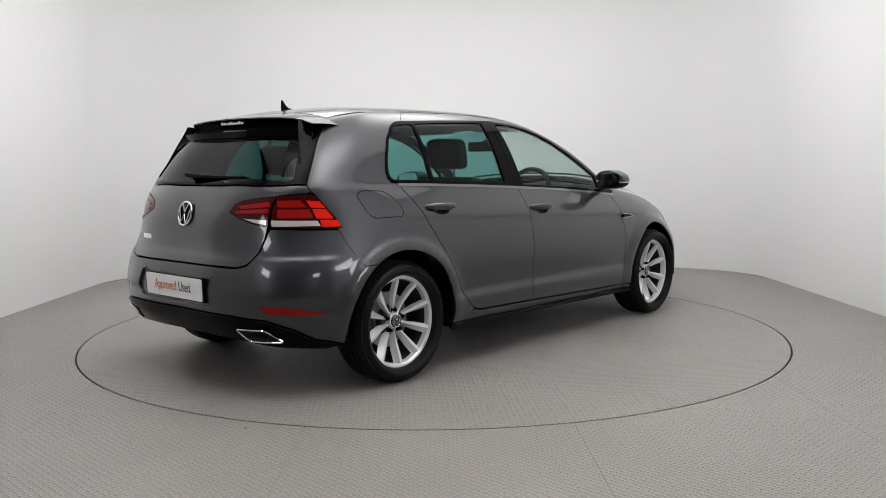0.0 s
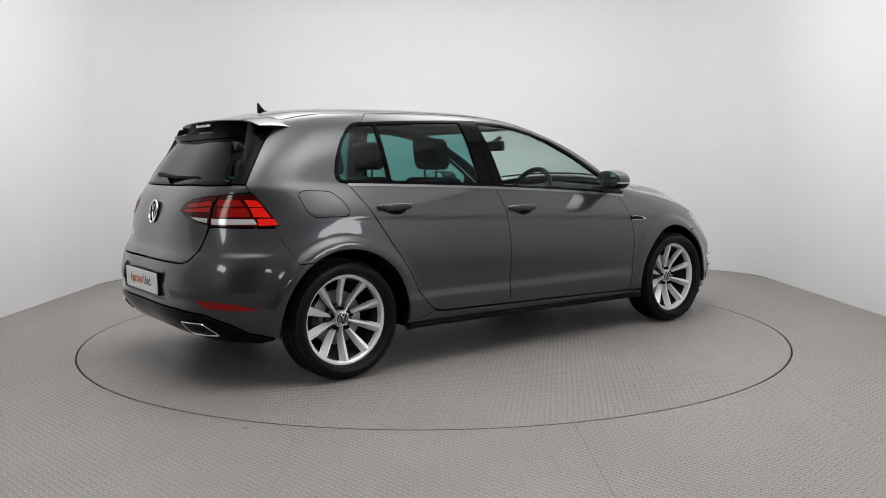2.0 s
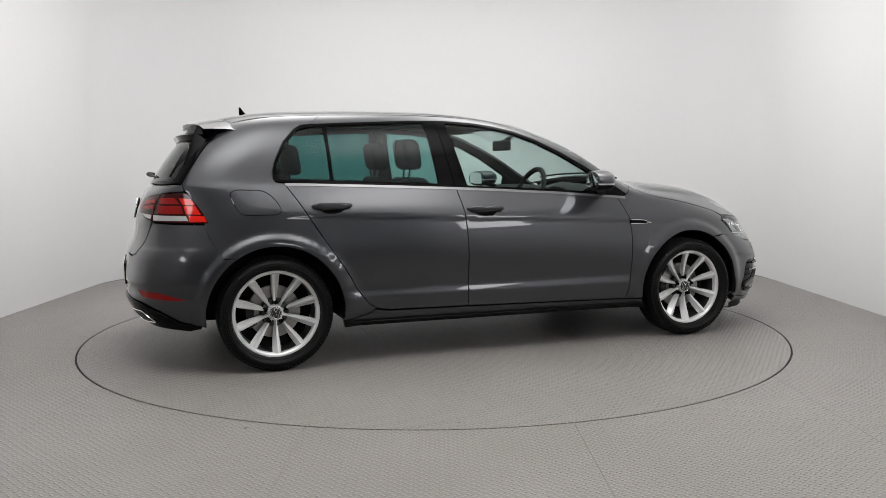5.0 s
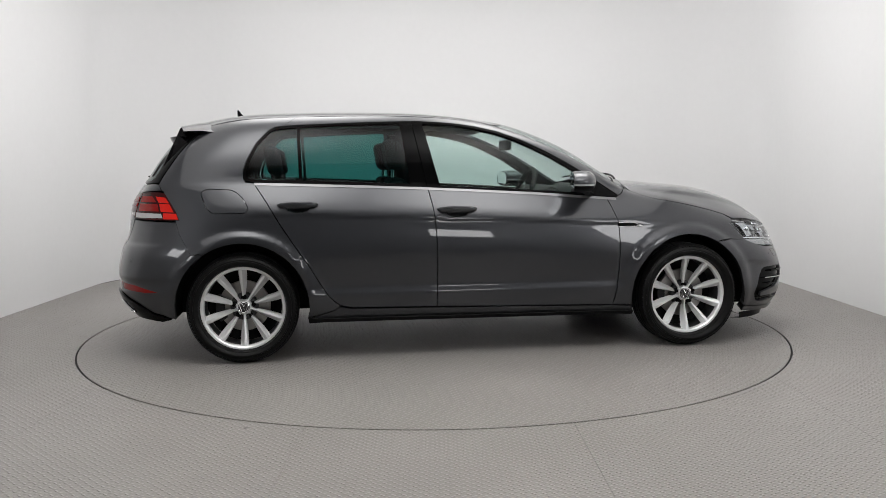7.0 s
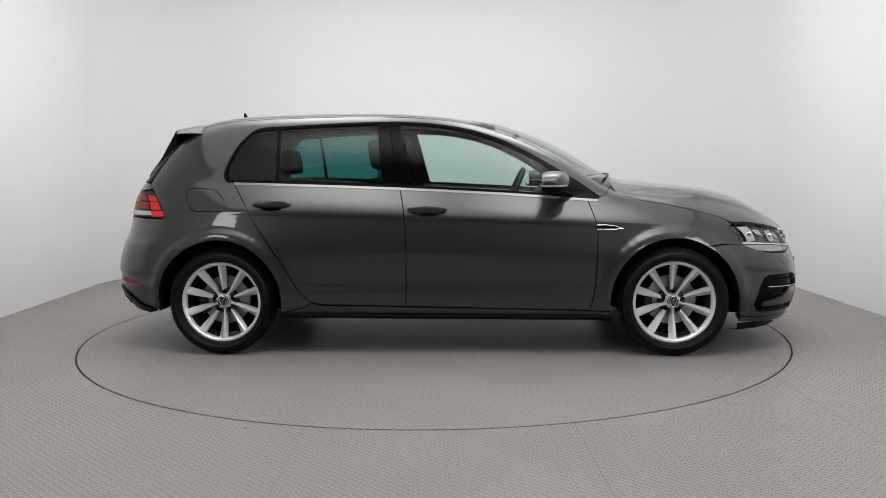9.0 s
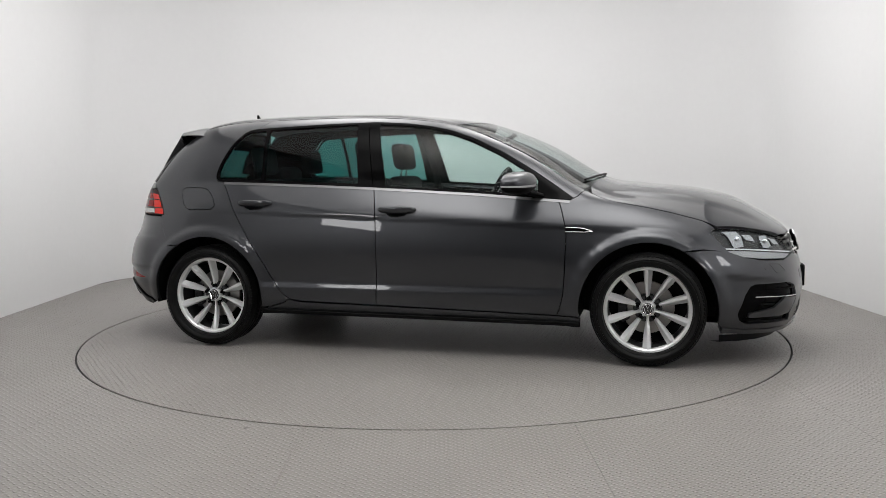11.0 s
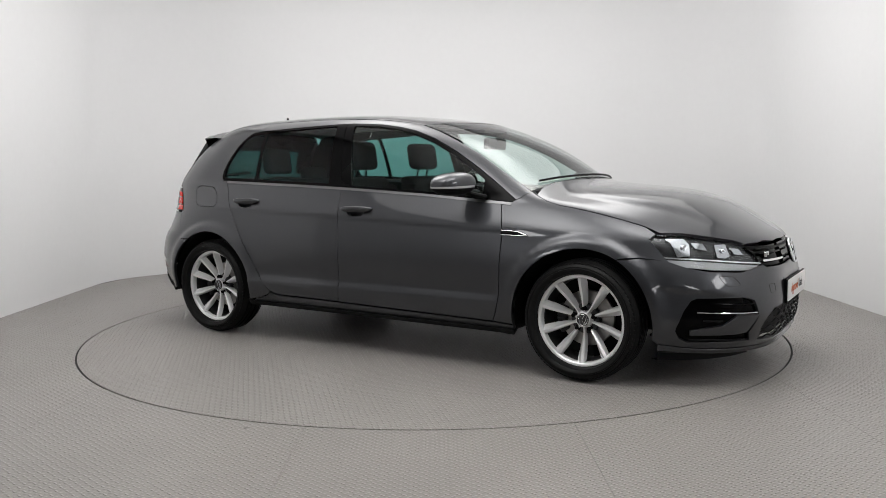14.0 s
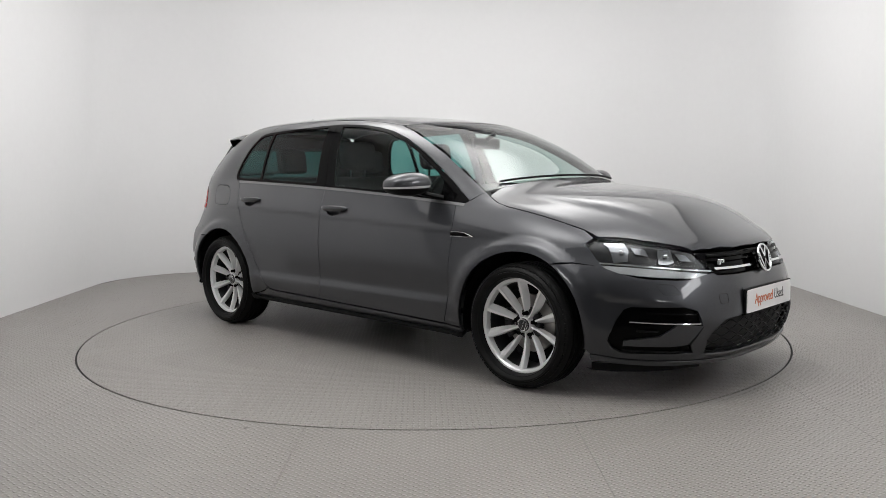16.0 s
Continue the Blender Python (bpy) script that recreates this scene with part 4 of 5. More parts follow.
    panel("rear_diffuser", ROUND_R, mirrored(list(reversed(low)) + list(bot)), M_TRIM, bumper, step=0.03, lift=0.012, depth=0.06, label="gloss black lower bumper", back=M_PLASTIC)
    exh = RR([(-2.026, .462, .343), (-1.982, .622, .347), (-1.915, .672, .290), (-1.976, .500, .284)])
    e2 = [ROUND_R.to2(p) for p in exh]
    ring = [h[0] + Vector(normal_at(h[0], h[2])) * 0.016 for h in (ROUND_R.cast(q) for q in dense(round_poly(e2, 0.015), 0.02))]
    for s in (1, -1):
        part("exhaust_trim", tube([(p[0], s * p[1], p[2]) for p in ring], 0.0044, 8, True), M_CHROME, bumper, "chrome exhaust trim")
    panel("exhaust_recess", ROUND_R, exh, M_PLASTIC, bumper, lift=0.0135, depth=0.03, inset=0.004, mirror=True)
    rf = RR([(-2.010, .604, .457), (-1.90, .74, .445), (-1.775, .828, .412), (-1.85, .785, .408), (-1.99, .640, .420)])
    panel("rear_reflector", ROUND_R, rf, M_RED_DEEP, bumper, lift=0.002, depth=0.006, inset=0.0, mirror=True, label="narrow red bumper reflector")
    for w, z in ((.285, .578), (.715, .585)):
        for s in (1, -1):
            p = on(ROUND_R, [ROUND_R.to2((-2.0 if w < .5 else -1.93, -w, z))])[0]
            h = TREE.find_nearest(Vector(p))
            nn = Vector(normal_at(h[0], h[2]))
            bm = lathe([(0, 0.0015), (0.008, 0.0015), (0.0095, 0.0), (0.0095, -0.01)], 20)
            o = part("parking_sensor", bm, M_PAINT, bumper)
            o.matrix_basis = Matrix.Translation((h[0].x, s * h[0].y, h[0].z)) @ Vector((nn.x, s * nn.y, nn.z)).to_track_quat("Y", "Z").to_matrix().to_4x4()
    number_plate(Matrix.Translation((-2.086, 0.008, .503)) @ Matrix.Rotation(radians(-90), 4, "Z") @ Matrix.Rotation(radians(2), 4, "X"), "white show plate in the rear bumper")


M_REDMID = simple("mid_red_lens", (0.22, 0.006, 0.005), 0.10, spec=0.25)
M_RED_DEEP = simple("deep_red_reflector", (0.20, 0.005, 0.004), 0.12, spec=0.25)
rear_end()


# ---- front end ----
HEAD = RF([(1.616, .757, .727), (1.66, .713, .752), (1.768, .639, .749), (1.915, .53, .722), (2.015, .443, .687), (2.055, .408, .647), (2.079, .396, .600), (2.021, .535, .572), (1.905, .667, .581), (1.819, .721, .600), (1.72, .758, .635)])


def front_end():
    heads = panel("headlight", ROUND_F, HEAD, M_LENS, car, step=0.03, lift=0.001, depth=0.028, inset=0.001, mirror=True, label="clear headlight lens over black housing")
    for ob in heads:
        ob.visible_shadow = False
    panel("headlight_housing", ROUND_F, HEAD, M_HOUSING, heads, step=0.03, lift=-0.028, inset=-0.002, depth=0.01, mirror=True, label="black headlight housing")
    deep = dict(step=0.03, inset=0.0, mirror=True)
    for pts, mt, nm, lf in (
        ([(1.700, .705, .738), (1.776, .652, .737), (1.809, .657, .708), (1.822, .686, .655), (1.770, .724, .650), (1.732, .705, .716)], M_REFL, "reflector_bowl", -0.016),
        ([(1.908, .571, .703), (1.945, .522, .706), (1.977, .536, .650), (1.961, .568, .640), (1.932, .595, .645)], M_REFL, "reflector_bowl", -0.016),
        ([(1.812, .645, .718), (1.861, .609, .712), (1.888, .613, .679), (1.839, .648, .690)], M_REFL, "reflector_facet", -0.018),
        ([(1.966, .516, .689), (2.002, .473, .679), (2.023, .462, .653), (1.994, .505, .657)], M_REFL, "reflector_facet", -0.018),
        ([(1.720, .757, .636), (1.831, .692, .630), (1.931, .610, .620), (2.020, .506, .606), (2.070, .412, .594), (2.045, .490, .578), (1.924, .649, .588), (1.81, .733, .602), (1.765, .750, .615)], M_DRL, "daytime_running_light", -0.012),
        ([(1.706, .760, .648), (1.829, .689, .641), (1.930, .608, .631), (2.018, .503, .618), (2.078, .398, .607), (2.078, .398, .602), (2.018, .503, .612), (1.930, .608, .625), (1.829, .689, .635), (1.706, .760, .642)], M_CHROME, "light_strip", -0.008),
    ):
        panel(nm, ROUND_F, RF(pts), mt, heads, lift=lf, depth=0.008, edge=0.002, **deep)
    # small round bulbs in the bowls
    for x, w, z, r in ((1.785, .680, .695, .013), (1.945, .556, .675, .012)):
        for s in (-1, 1):
            h = TREE.find_nearest(Vector((x, -w, z)))
            nn = Vector(normal_at(h[0], h[2]))
            c = h[0] - nn * 0.012
            b = lathe([(0, 0.012), (r * 0.5, 0.010), (r * 0.9, 0.004), (r, 0.0), (r * 1.1, 0.004), (r * 1.15, -0.004)], 24)
            o = part("lamp_ring", b, M_CHROME, heads[0 if s < 0 else 1])
            o.matrix_basis = Matrix.Translation((c.x, s * -c.y if s > 0 else c.y, c.z)) @ Vector((nn.x, -s * nn.y if s > 0 else nn.y, nn.z)).to_track_quat("Y", "Z").to_matrix().to_4x4()
    # upper grille
    gr = Fr([(0, .690), (.20, .689), (.36, .690), (.44, .688)]) + RF([(2.057, .405, .647), (2.081, .393, .600)]) + Fr([(.385, .588), (.25, .585), (0, .590)])
    panel("grille", ROUND_F, mirrored(gr), M_TRIM, car, step=0.035, lift=-0.014, depth=0.02, label="black slatted upper grille")
    for z0, z1, mt, lf in ((.666, .676, M_PLASTIC, 0.0), (.644, .651, M_TRIM, 0.002), (.606, .616, M_CHROME, 0.004)):
        for s in (0,):
            bar = Fr([(0, z1), (.2, z1), (.395 if z0 > .62 else .388, z1)]) + Fr([(.395 if z0 > .62 else .388, z0), (.2, z0), (0, z0)])
            panel("grille_bar", ROUND_F, mirrored(bar), mt, car, lift=lf, depth=0.014, inset=0.0, edge=0.002)
    em = bmesh.new()
    for i, (y, z) in enumerate(((-.345, .640), (-.325, .640))):
        p = on(FRONT, [(y, z)])[0]
        box(p[0] - 0.008, p[0] + 0.004, y - 0.008, y + 0.008, z - (0.014 if i == 0 else 0.006), z + 0.012, 0.002, 1, em)
    part("trim_badge", em, M_CHROME, car, "small chrome grille badge")
    emblem(0.070, Matrix.Translation((2.165, 0, .636)) @ Matrix.Rotation(radians(90), 4, "Z") @ Matrix.Rotation(radians(-16), 4, "X"))
    # bumper
    top = Fr([(0, .586), (.25, .581), (.385, .584)]) + RF([(2.080, .396, .597), (2.021, .537, .568), (1.905, .670, .577), (1.819, .724, .596), (1.72, .760, .631)])
    side = Sd([(1.60, .6388)] + arc_pts(WB, ARCH, 60, -10))
    low = RF([(1.70, .81, .224), (1.81, .75, .208), (1.95, .63, .200), (2.072, .417, .193), (2.12, .22, .190), (2.14, 0, .190)])
    fog = RF([(1.784, .787, .292), (1.789, .787, .312), (1.822, .778, .388), (1.85, .758, .438), (1.872, .74, .449), (2.045, .578, .449), (2.078, .527, .430), (2.086, .511, .395), (2.092, .50, .355), (2.060, .545, .275), (2.052, .515, .232), (1.825, .748, .238), (1.795, .772, .258)])
    gl = Fr([(0, .392), (.15, .391), (.26, .389), (.385, .378), (.455, .325), (.478, .290), (.470, .225), (.30, .215), (0, .210)])
    bumper = panel("front_bumper", ROUND_F, mirrored(top + side + low), M_PAINT, car, holes=[fog, flip(fog), mirrored(gl)], step=0.02, back=M_PLASTIC, edge=0.005)[0]
    panel("fog_recess", ROUND_F, fog, M_TRIM, bumper, lift=-0.018, inset=-0.004, depth=0.01, mirror=True, label="black side air intake")
    bl = RF([(2.095, .495, .361), (2.033, .613, .369), (1.977, .666, .317), (1.844, .756, .293), (1.842, .755, .271), (2.007, .614, .269), (2.052, .555, .276)])
    panel("intake_blade", ROUND_F, bl, M_PAINT, bumper, lift=-0.001, inset=0.0, depth=0.022, mirror=True, label="grey painted intake blade")
    for pts, r, mt in (([(1.873, .750, .385), (1.99, .66, .380), (2.088, .513, .373)], 0.0035, M_CHROME), ([(1.935, .708, .424), (2.026, .620, .421), (2.078, .528, .418)], 0.005, M_TRIM), ([(1.90, .735, .345), (1.97, .672, .342)], 0.004, M_PLASTIC), ([(1.835, .752, .252), (1.93, .67, .248), (2.03, .56, .245)], 0.004, M_PLASTIC)):
        line = smooth_line(RF(pts), 6)
        line = [TREE.find_nearest(Vector(p))[0] for p in line]
        for s in (1, -1):
            part("intake_strip", tube([(p.x, s * p.y, p.z) for p in line], r, 8, False), mt, bumper, "bright intake strip" if mt is M_CHROME else "")
    panel("lower_grille_backing", ROUND_F, mirrored(gl), M_GAP, bumper, lift=-0.045, inset=-0.01, depth=0.01)
    # honeycomb bars of the lower grille
    poly2 = np.array([ROUND_F.to2(p) for p in mirrored(gl)])
    for r in range(7):
        z = 0.222 + 0.027 * r
        pts = []
        for i in range(97):
            s = -0.60 + 1.2 * i / 96
            ph = (i + (4 if r % 2 else 0)) % 8
            zz = z + (0.0135 if ph in (2, 3, 4) else (0.00675 if ph in (1, 5) else 0.0))
            if inside(poly2, [(s, zz)])[0]:
                h = ROUND_F.cast((s, zz))
                pts.append(h[0] - Vector(normal_at(h[0], h[2])) * 0.014)
        if len(pts) > 4:
            part("grille_bar", tube(pts, 0.0042, 5, False), M_PLASTIC, bumper)
    # splitter lip
    half = low[:] + RF([(2.115, 0, .168), (2.10, .22, .168), (2.06, .41, .170), (1.95, .62, .174), (1.81, .745, .180), (1.70, .80, .192)])
    panel("splitter", ROUND_F, mirrored([half[6]] + half[7:] + low), M_PAINT, bumper, step=0.03, lift=0.006, depth=0.05, back=M_PLASTIC, label="grey painted front lip")
    for s in (-1, 1):
        bm = bmesh.new()
        rows = [[bm.verts.new((x, s * w, z)) for z in (0.178, 0.140)] + [bm.verts.new((x - 0.05, s * (w - 0.03), 0.138))] for x, w in ((1.69, .775), (1.80, .725), (1.90, .64), (1.98, .52), (2.03, .38))]
        for p, q in zip(rows, rows[1:]):
            for j in range(2):
                bm.faces.new((p[j], q[j], q[j + 1], p[j + 1]))
        part("under_lip", bm, M_PLASTIC, bumper, "black lower air dam")
    # bumper details: washer covers, tow-eye cover, sensors, upper crease strip
    for pts in ([(1.940, .652, .556), (1.995, .593, .550), (2.029, .575, .509), (1.979, .642, .507)], [(2.110, .400, .500), (2.125, .350, .500), (2.128, .345, .455), (2.113, .395, .455)]):
        p2 = np.array([ROUND_F.to2(p) for p in RF(pts)])
        loop = [ROUND_F.cast(q)[0] for q in dense(round_poly(p2, 0.01), 0.012)]
        part("cover_gap", tube(loop, 0.0013, 5, True), M_GAP, bumper)
    for x, w, z in ((1.925, .682, .530), (2.13, .235, .500)):
        for s in (1, -1):
            h = TREE.find_nearest(Vector((x, -w, z)))
            nn = Vector(normal_at(h[0], h[2]))
            o = part("parking_sensor", lathe([(0, 0.0015), (0.008, 0.0015), (0.0095, 0.0), (0.0095, -0.01)], 20), M_PAINT, bumper)
            o.matrix_basis = Matrix.Translation((h[0].x, s * h[0].y, h[0].z)) @ Vector((nn.x, s * nn.y, nn.z)).to_track_quat("Y", "Z").to_matrix().to_4x4()
    number_plate(Matrix.Translation((2.198, 0.015, .448)) @ Matrix.Rotation(radians(90), 4, "Z"), "white show plate on the front bumper")


M_HOUSING = simple("headlight_black", (0.012, 0.012, 0.013), 0.2, coat=0.5)
M_REFL = simple("lamp_reflector", (0.50, 0.51, 0.53), 0.10, metal=1.0)
front_end()


# ---- glass, pillars and side trim ----
def glasshouse():
    split_t, split_b = (-.335, 1.363), (-.262, .976)
    rear_win = Sd(smooth_line(WIN_REAR, 3)[1:] + WIN_TOP[:3] + [split_t, split_b] + [p for p in BELT if p[0] < -.3])
    g1 = Sd(round_poly([(-1.272, 1.030), (-1.284, 1.062), (-1.268, 1.125), (-1.215, 1.228), (-1.150, 1.296), (-1.11, 1.313), (-1.005, 1.320), (-.993, 1.024)], 0.012))
    g2 = Sd(round_poly([(-.968, 1.022), (-.981, 1.322), (-.76, 1.334), (-.405, 1.346), (-.362, .998)], 0.008))
    panel("rear_window_frame", SIDE, rear_win, M_TRIM, REAR_DOORS, holes=[g1, g2], step=0.03, lift=0.003, depth=0.02, mirror=True, label="gloss black window frame and pillar", back=M_INNER)
    for g in (g1, g2):
        panel("side_window", SIDE, g, M_GLASS_R, REAR_DOORS, step=0.05, lift=-0.002, depth=0.004, inset=-0.003, mirror=True, label="dark tinted rear side window")
    front_win = Sd([split_b, split_t, (-.29, 1.363), (-.08, 1.350)] + WIN_TOP[5:] + [(.885, .900), (.706, .914), (.378, .940), (0, .962)])
    g3 = Sd(round_poly([(-.182, .984), (-.268, 1.345), (-.08, 1.334), (.045, 1.315), (.17, 1.287), (.305, 1.239), (.47, 1.159), (.61, 1.075), (.70, 1.018), (.705, .930), (.378, .953), (0, .975)], 0.008))
    panel("front_window_frame", SIDE, front_win, M_TRIM, FRONT_DOORS, holes=[g3], step=0.03, lift=0.003, depth=0.02, mirror=True, label="gloss black window frame and pillar", back=M_INNER)
    panel("side_window", SIDE, g3, M_GLASS_F, FRONT_DOORS, step=0.05, lift=-0.002, depth=0.004, inset=-0.003, mirror=True, label="clear front side window")
    # grooves in the pillar and a bright belt strip
    strip = Sd([(x, z - 0.002) for x, z in BELT[1:]] + [(x, z - 0.016) for x, z in BELT[1:]][::-1])
    panel("belt_strip", SIDE, strip, M_BELT, car, step=0.05, lift=0.003, depth=0.01, inset=0.0, mirror=True, label="satin grey belt strip")
    ws = Tp([(.325, 0), (.318, .15), (.29, .30), (.245, .45), (.195, .522), (.32, .548), (.46, .580), (.63, .610), (.81, .637), (.955, .672), (1.0, .55), (1.05, .38), (1.085, .2), (1.10, 0)])
    panel("windscreen", TOP, mirrored(ws), M_GLASS_W, car, step=0.06, lift=-0.001, depth=0.004, inset=0.001, label="clear windscreen")
    sill = Sd([(-.92, .250), (-.806, .288), (-.776, .309), (-.740, .300), (-.703, .295), (-.222, .287), (.829, .264), (.95, .258), (.955, .232), (0, .238), (-.91, .243)])
    panel("sill", SIDE, sill, M_PAINT, car, lift=0.0, mirror=True, label="grey painted sill")
    skirt = Sd([(-.957, .262), (-.90, .2475), (0, .242), (.96, .236), (.957, .212), (0, .2165), (-.952, .222)])
    panel("side_skirt", SIDE, skirt, M_PLASTIC, car, lift=0.014, depth=0.06, mirror=True, label="black side skirt", back=M_PLASTIC, edge=0.006)
    # black cowl and front wipers
    cw = bmesh.new()
    for s in (-1, 1):
        rows = []
        for w in (0, .15, .3, .45, .58, .66):
            x = np.interp(w, [0, .2, .42, .58, .66], [1.085, 1.07, 1.04, 1.0, .965])
            z = on(TOP, [(x, -w)])[0][2]
            rows.append([cw.verts.new((x - 0.06, s * w, z + 0.006)), cw.verts.new((x + 0.01, s * w, z - 0.004)), cw.verts.new((x + 0.05, s * w, z - 0.05))])
        for p, q in zip(rows, rows[1:]):
            for j in range(2):
                cw.faces.new((p[j], q[j], q[j + 1], p[j + 1]))
    part("cowl", cw, M_PLASTIC, car, "black plastic cowl under the windscreen")
    for y0, y1 in ((-0.55, 0.02), (0.0, 0.55)):
        p = []
        for i in range(9):
            y = y0 + (y1 - y0) * i / 8
            q = on(TOP, [(.985 - 0.10 * (y / 0.6) ** 2 + 0.05, y)])[0]
            p.append((q[0], q[1], q[2] + 0.012))
        part("front_wiper", tube(p, 0.0065, 6), M_PLASTIC, car, "black wiper blade")
    # shark-fin aerial
    fin = bmesh.new()
    rows = []
    for x, h, w in ((-1.275, 0.004, 0.018), (-1.31, 0.011, 0.020), (-1.345, 0.018, 0.018), (-1.364, 0.036, 0.011), (-1.380, 0.060, 0.005), (-1.389, 0.058, 0.005), (-1.383, 0.020, 0.010), (-1.382, 0.004, 0.014)):
        z = 1.408 + 0.0
        rows.append([fin.verts.new((x, -w, z)), fin.verts.new((x, -w * 0.35, z + h)), fin.verts.new((x, w * 0.35, z + h)), fin.verts.new((x, w, z))])
    for p, q in zip(rows, rows[1:]):
        for j in range(3):
            fin.faces.new((p[j], p[j + 1], q[j + 1], q[j]))
    fin.faces.new(rows[0])
    fin.faces.new(rows[-1][::-1])
    part("aerial", fin, M_TRIM, car, "black shark-fin roof aerial")


M_BELT = simple("satin_grey_strip", (0.16, 0.16, 0.165), 0.3, metal=0.8, coat=0.5)
M_GLASS_W = glass_mat("windscreen_glass", (0.80, 0.88, 0.86), 2.4)
glasshouse()


def handles_and_mirrors():
    for x0, x1, z in ((-1.112, -.888, .886), (-.212, .018, .850)):
        for s in (1, -1):
            h = TREE.ray_cast(Vector(((x0 + x1) / 2, -2, z)), Vector((0, 1, 0)))
            y = -h[0].y
            bm = bmesh.new()
            rows = []
            n = 14
            for i in range(n + 1):
                t = i / n
                x = x0 + (x1 - x0) * t
                e = math.sin(math.pi * min(1, max(0, t))) ** 0.4
                out = 0.008 + 0.030 * math.sin(math.pi * t) ** 0.35
                hh = 0.006 + 0.0115 * e
                rows.append([bm.verts.new((x, -s * (y + out * c1), z + hh * c2)) for c1, c2 in ((0.05, 0.9), (0.55, 1.0), (0.92, 0.75), (1.0, 0.15), (0.94, -0.55), (0.70, -1.0), (0.55, -0.8), (0.45, 0.0), (0.05, 0.5))])
            for p, q in zip(rows, rows[1:]):
                for j in range(9):
                    bm.faces.new((p[j], p[(j + 1) % 9], q[(j + 1) % 9], q[j]))
            bm.faces.new(rows[0])
            bm.faces.new(rows[-1][::-1])
            hd = part("door_handle", bm, M_HANDLE, (REAR_DOORS if x0 < -.5 else FRONT_DOORS)[0 if s > 0 else 1], "dark grey door handle", 50)
            cp = bmesh.new()
            cx = (x0 + x1) / 2 + 0.005
            rr = []
            for k in range(6):
                r = k / 5
                rr.append([cp.verts.new((cx + 0.060 * r * math.cos(t), -s * (y + 0.0035 - 0.020 * (1 - r * r) + 0.004), z - 0.020 + 0.022 * r * math.sin(t))) for t in np.linspace(0, 2 * math.pi, 24, endpoint=False)])
            for p, q in zip(rr[1:], rr[2:]):
                for j in range(24):
                    cp.faces.new((p[j], p[(j + 1) % 24], q[(j + 1) % 24], q[j]))
            cp.faces.new(rr[1])
            part("handle_cup", cp, M_PAINT, hd.parent)
    for s in (1, -1):
        cx, cy, cz, a, b, c = 0.615, 0.925, 1.000, 0.105, 0.120, 0.062
        top, low, ind = bmesh.new(), bmesh.new(), bmesh.new()

        def sp(u, v):
            cu, su, cv, sv = math.cos(u), math.sin(u), math.cos(v), math.sin(v)
            f = lambda q, e: math.copysign(abs(q) ** e, q)
            x = a * f(cu, 0.75) * f(cv, 0.7)
            y = b * f(su, 0.8) * f(cv, 0.7)
            z = c * f(sv, 0.9)
            x = max(x, -0.052) * (1 - 0.30 * (y / b + 1) * 0.5 * (x > 0))
            z *= 1 - 0.18 * max(0, y / b) + 0.05 * (x / a)
            return (cx + x - 0.02 * (y / b), -s * (cy + y), cz + z + 0.006 * (y / b) * -1)

        for bm, v0, v1, n in ((top, -0.12, math.pi / 2, 12), (low, -math.pi / 2, -0.30, 10), (ind, -0.30, -0.12, 3)):
            rows = [[bm.verts.new(sp(2 * math.pi * i / 40, v0 + (v1 - v0) * j / n)) for i in range(40)] for j in range(n + 1)]
            for p, q in zip(rows, rows[1:]):
                for j in range(40):
                    try:
                        bm.faces.new((p[j], p[(j + 1) % 40], q[(j + 1) % 40], q[j]))
                    except ValueError:
                        pass
            bmesh.ops.remove_doubles(bm, verts=bm.verts, dist=0.0002)
        mir = part("wing_mirror", top, M_PAINT, car, "grey wing mirror with black base and indicator strip", 50)
        part("mirror_base", low, M_PLASTIC, mir, "black mirror base", 50)
        part("indicator_strip", ind, M_INDIC, mir, "clear indicator strip", 50)
        g = bmesh.new()
        pts = round_poly([(-0.10, -0.045), (0.095, -0.040), (0.09, 0.035), (0.03, 0.052), (-0.08, 0.048)], 0.03)
        vs = [g.verts.new((cx - 0.0545 - 0.02 * (y / b), -s * (cy + y * 0.95), cz + z * 0.95)) for y, z in pts]
        g.faces.new(vs)
        part("mirror_glass", g, M_MIRROR, mir, "mirror glass")
        stalk = bmesh.new()
        tube([(0.72, -s * 0.755, 0.925), (0.685, -s * 0.80, 0.938), (0.645, -s * 0.86, 0.955), (0.625, -s * 0.92, 0.965)], [0.030, 0.026, 0.028, 0.034], 10, False, stalk, 0.55)
        part("mirror_stalk", stalk, M_PLASTIC, mir)
    # wing badges
    for s in (1, -1):
        line = [TREE.ray_cast(Vector((x, -2, z)), Vector((0, 1, 0)))[0] for x, z in ((.872, .744), (.92, .744), (.97, .741), (1.02, .735))]
        wb = part("wing_badge", tube([(p.x, s * (p.y - 0.003), p.z) for p in line], [0.013, 0.013, 0.011, 0.002], 8, False, flat=0.95), M_TRIM, car, "slim dark wing badge with chrome edge")
        for g in (1, -1):
            part("badge_edge", tube([(p.x, s * (p.y - 0.010), p.z + g * dz) for p, dz in zip(line, (0.012, 0.012, 0.010, 0.0))], 0.0019, 6, False), M_CHROME, wb, "chrome badge edge")


M_HANDLE = M_PAINT
M_INDIC = simple("indicator_lens", (0.45, 0.45, 0.46), 0.12, coat=1.0)
M_MIRROR = simple("mirror_silver", (0.85, 0.87, 0.88), 0.01, metal=1.0)
handles_and_mirrors()


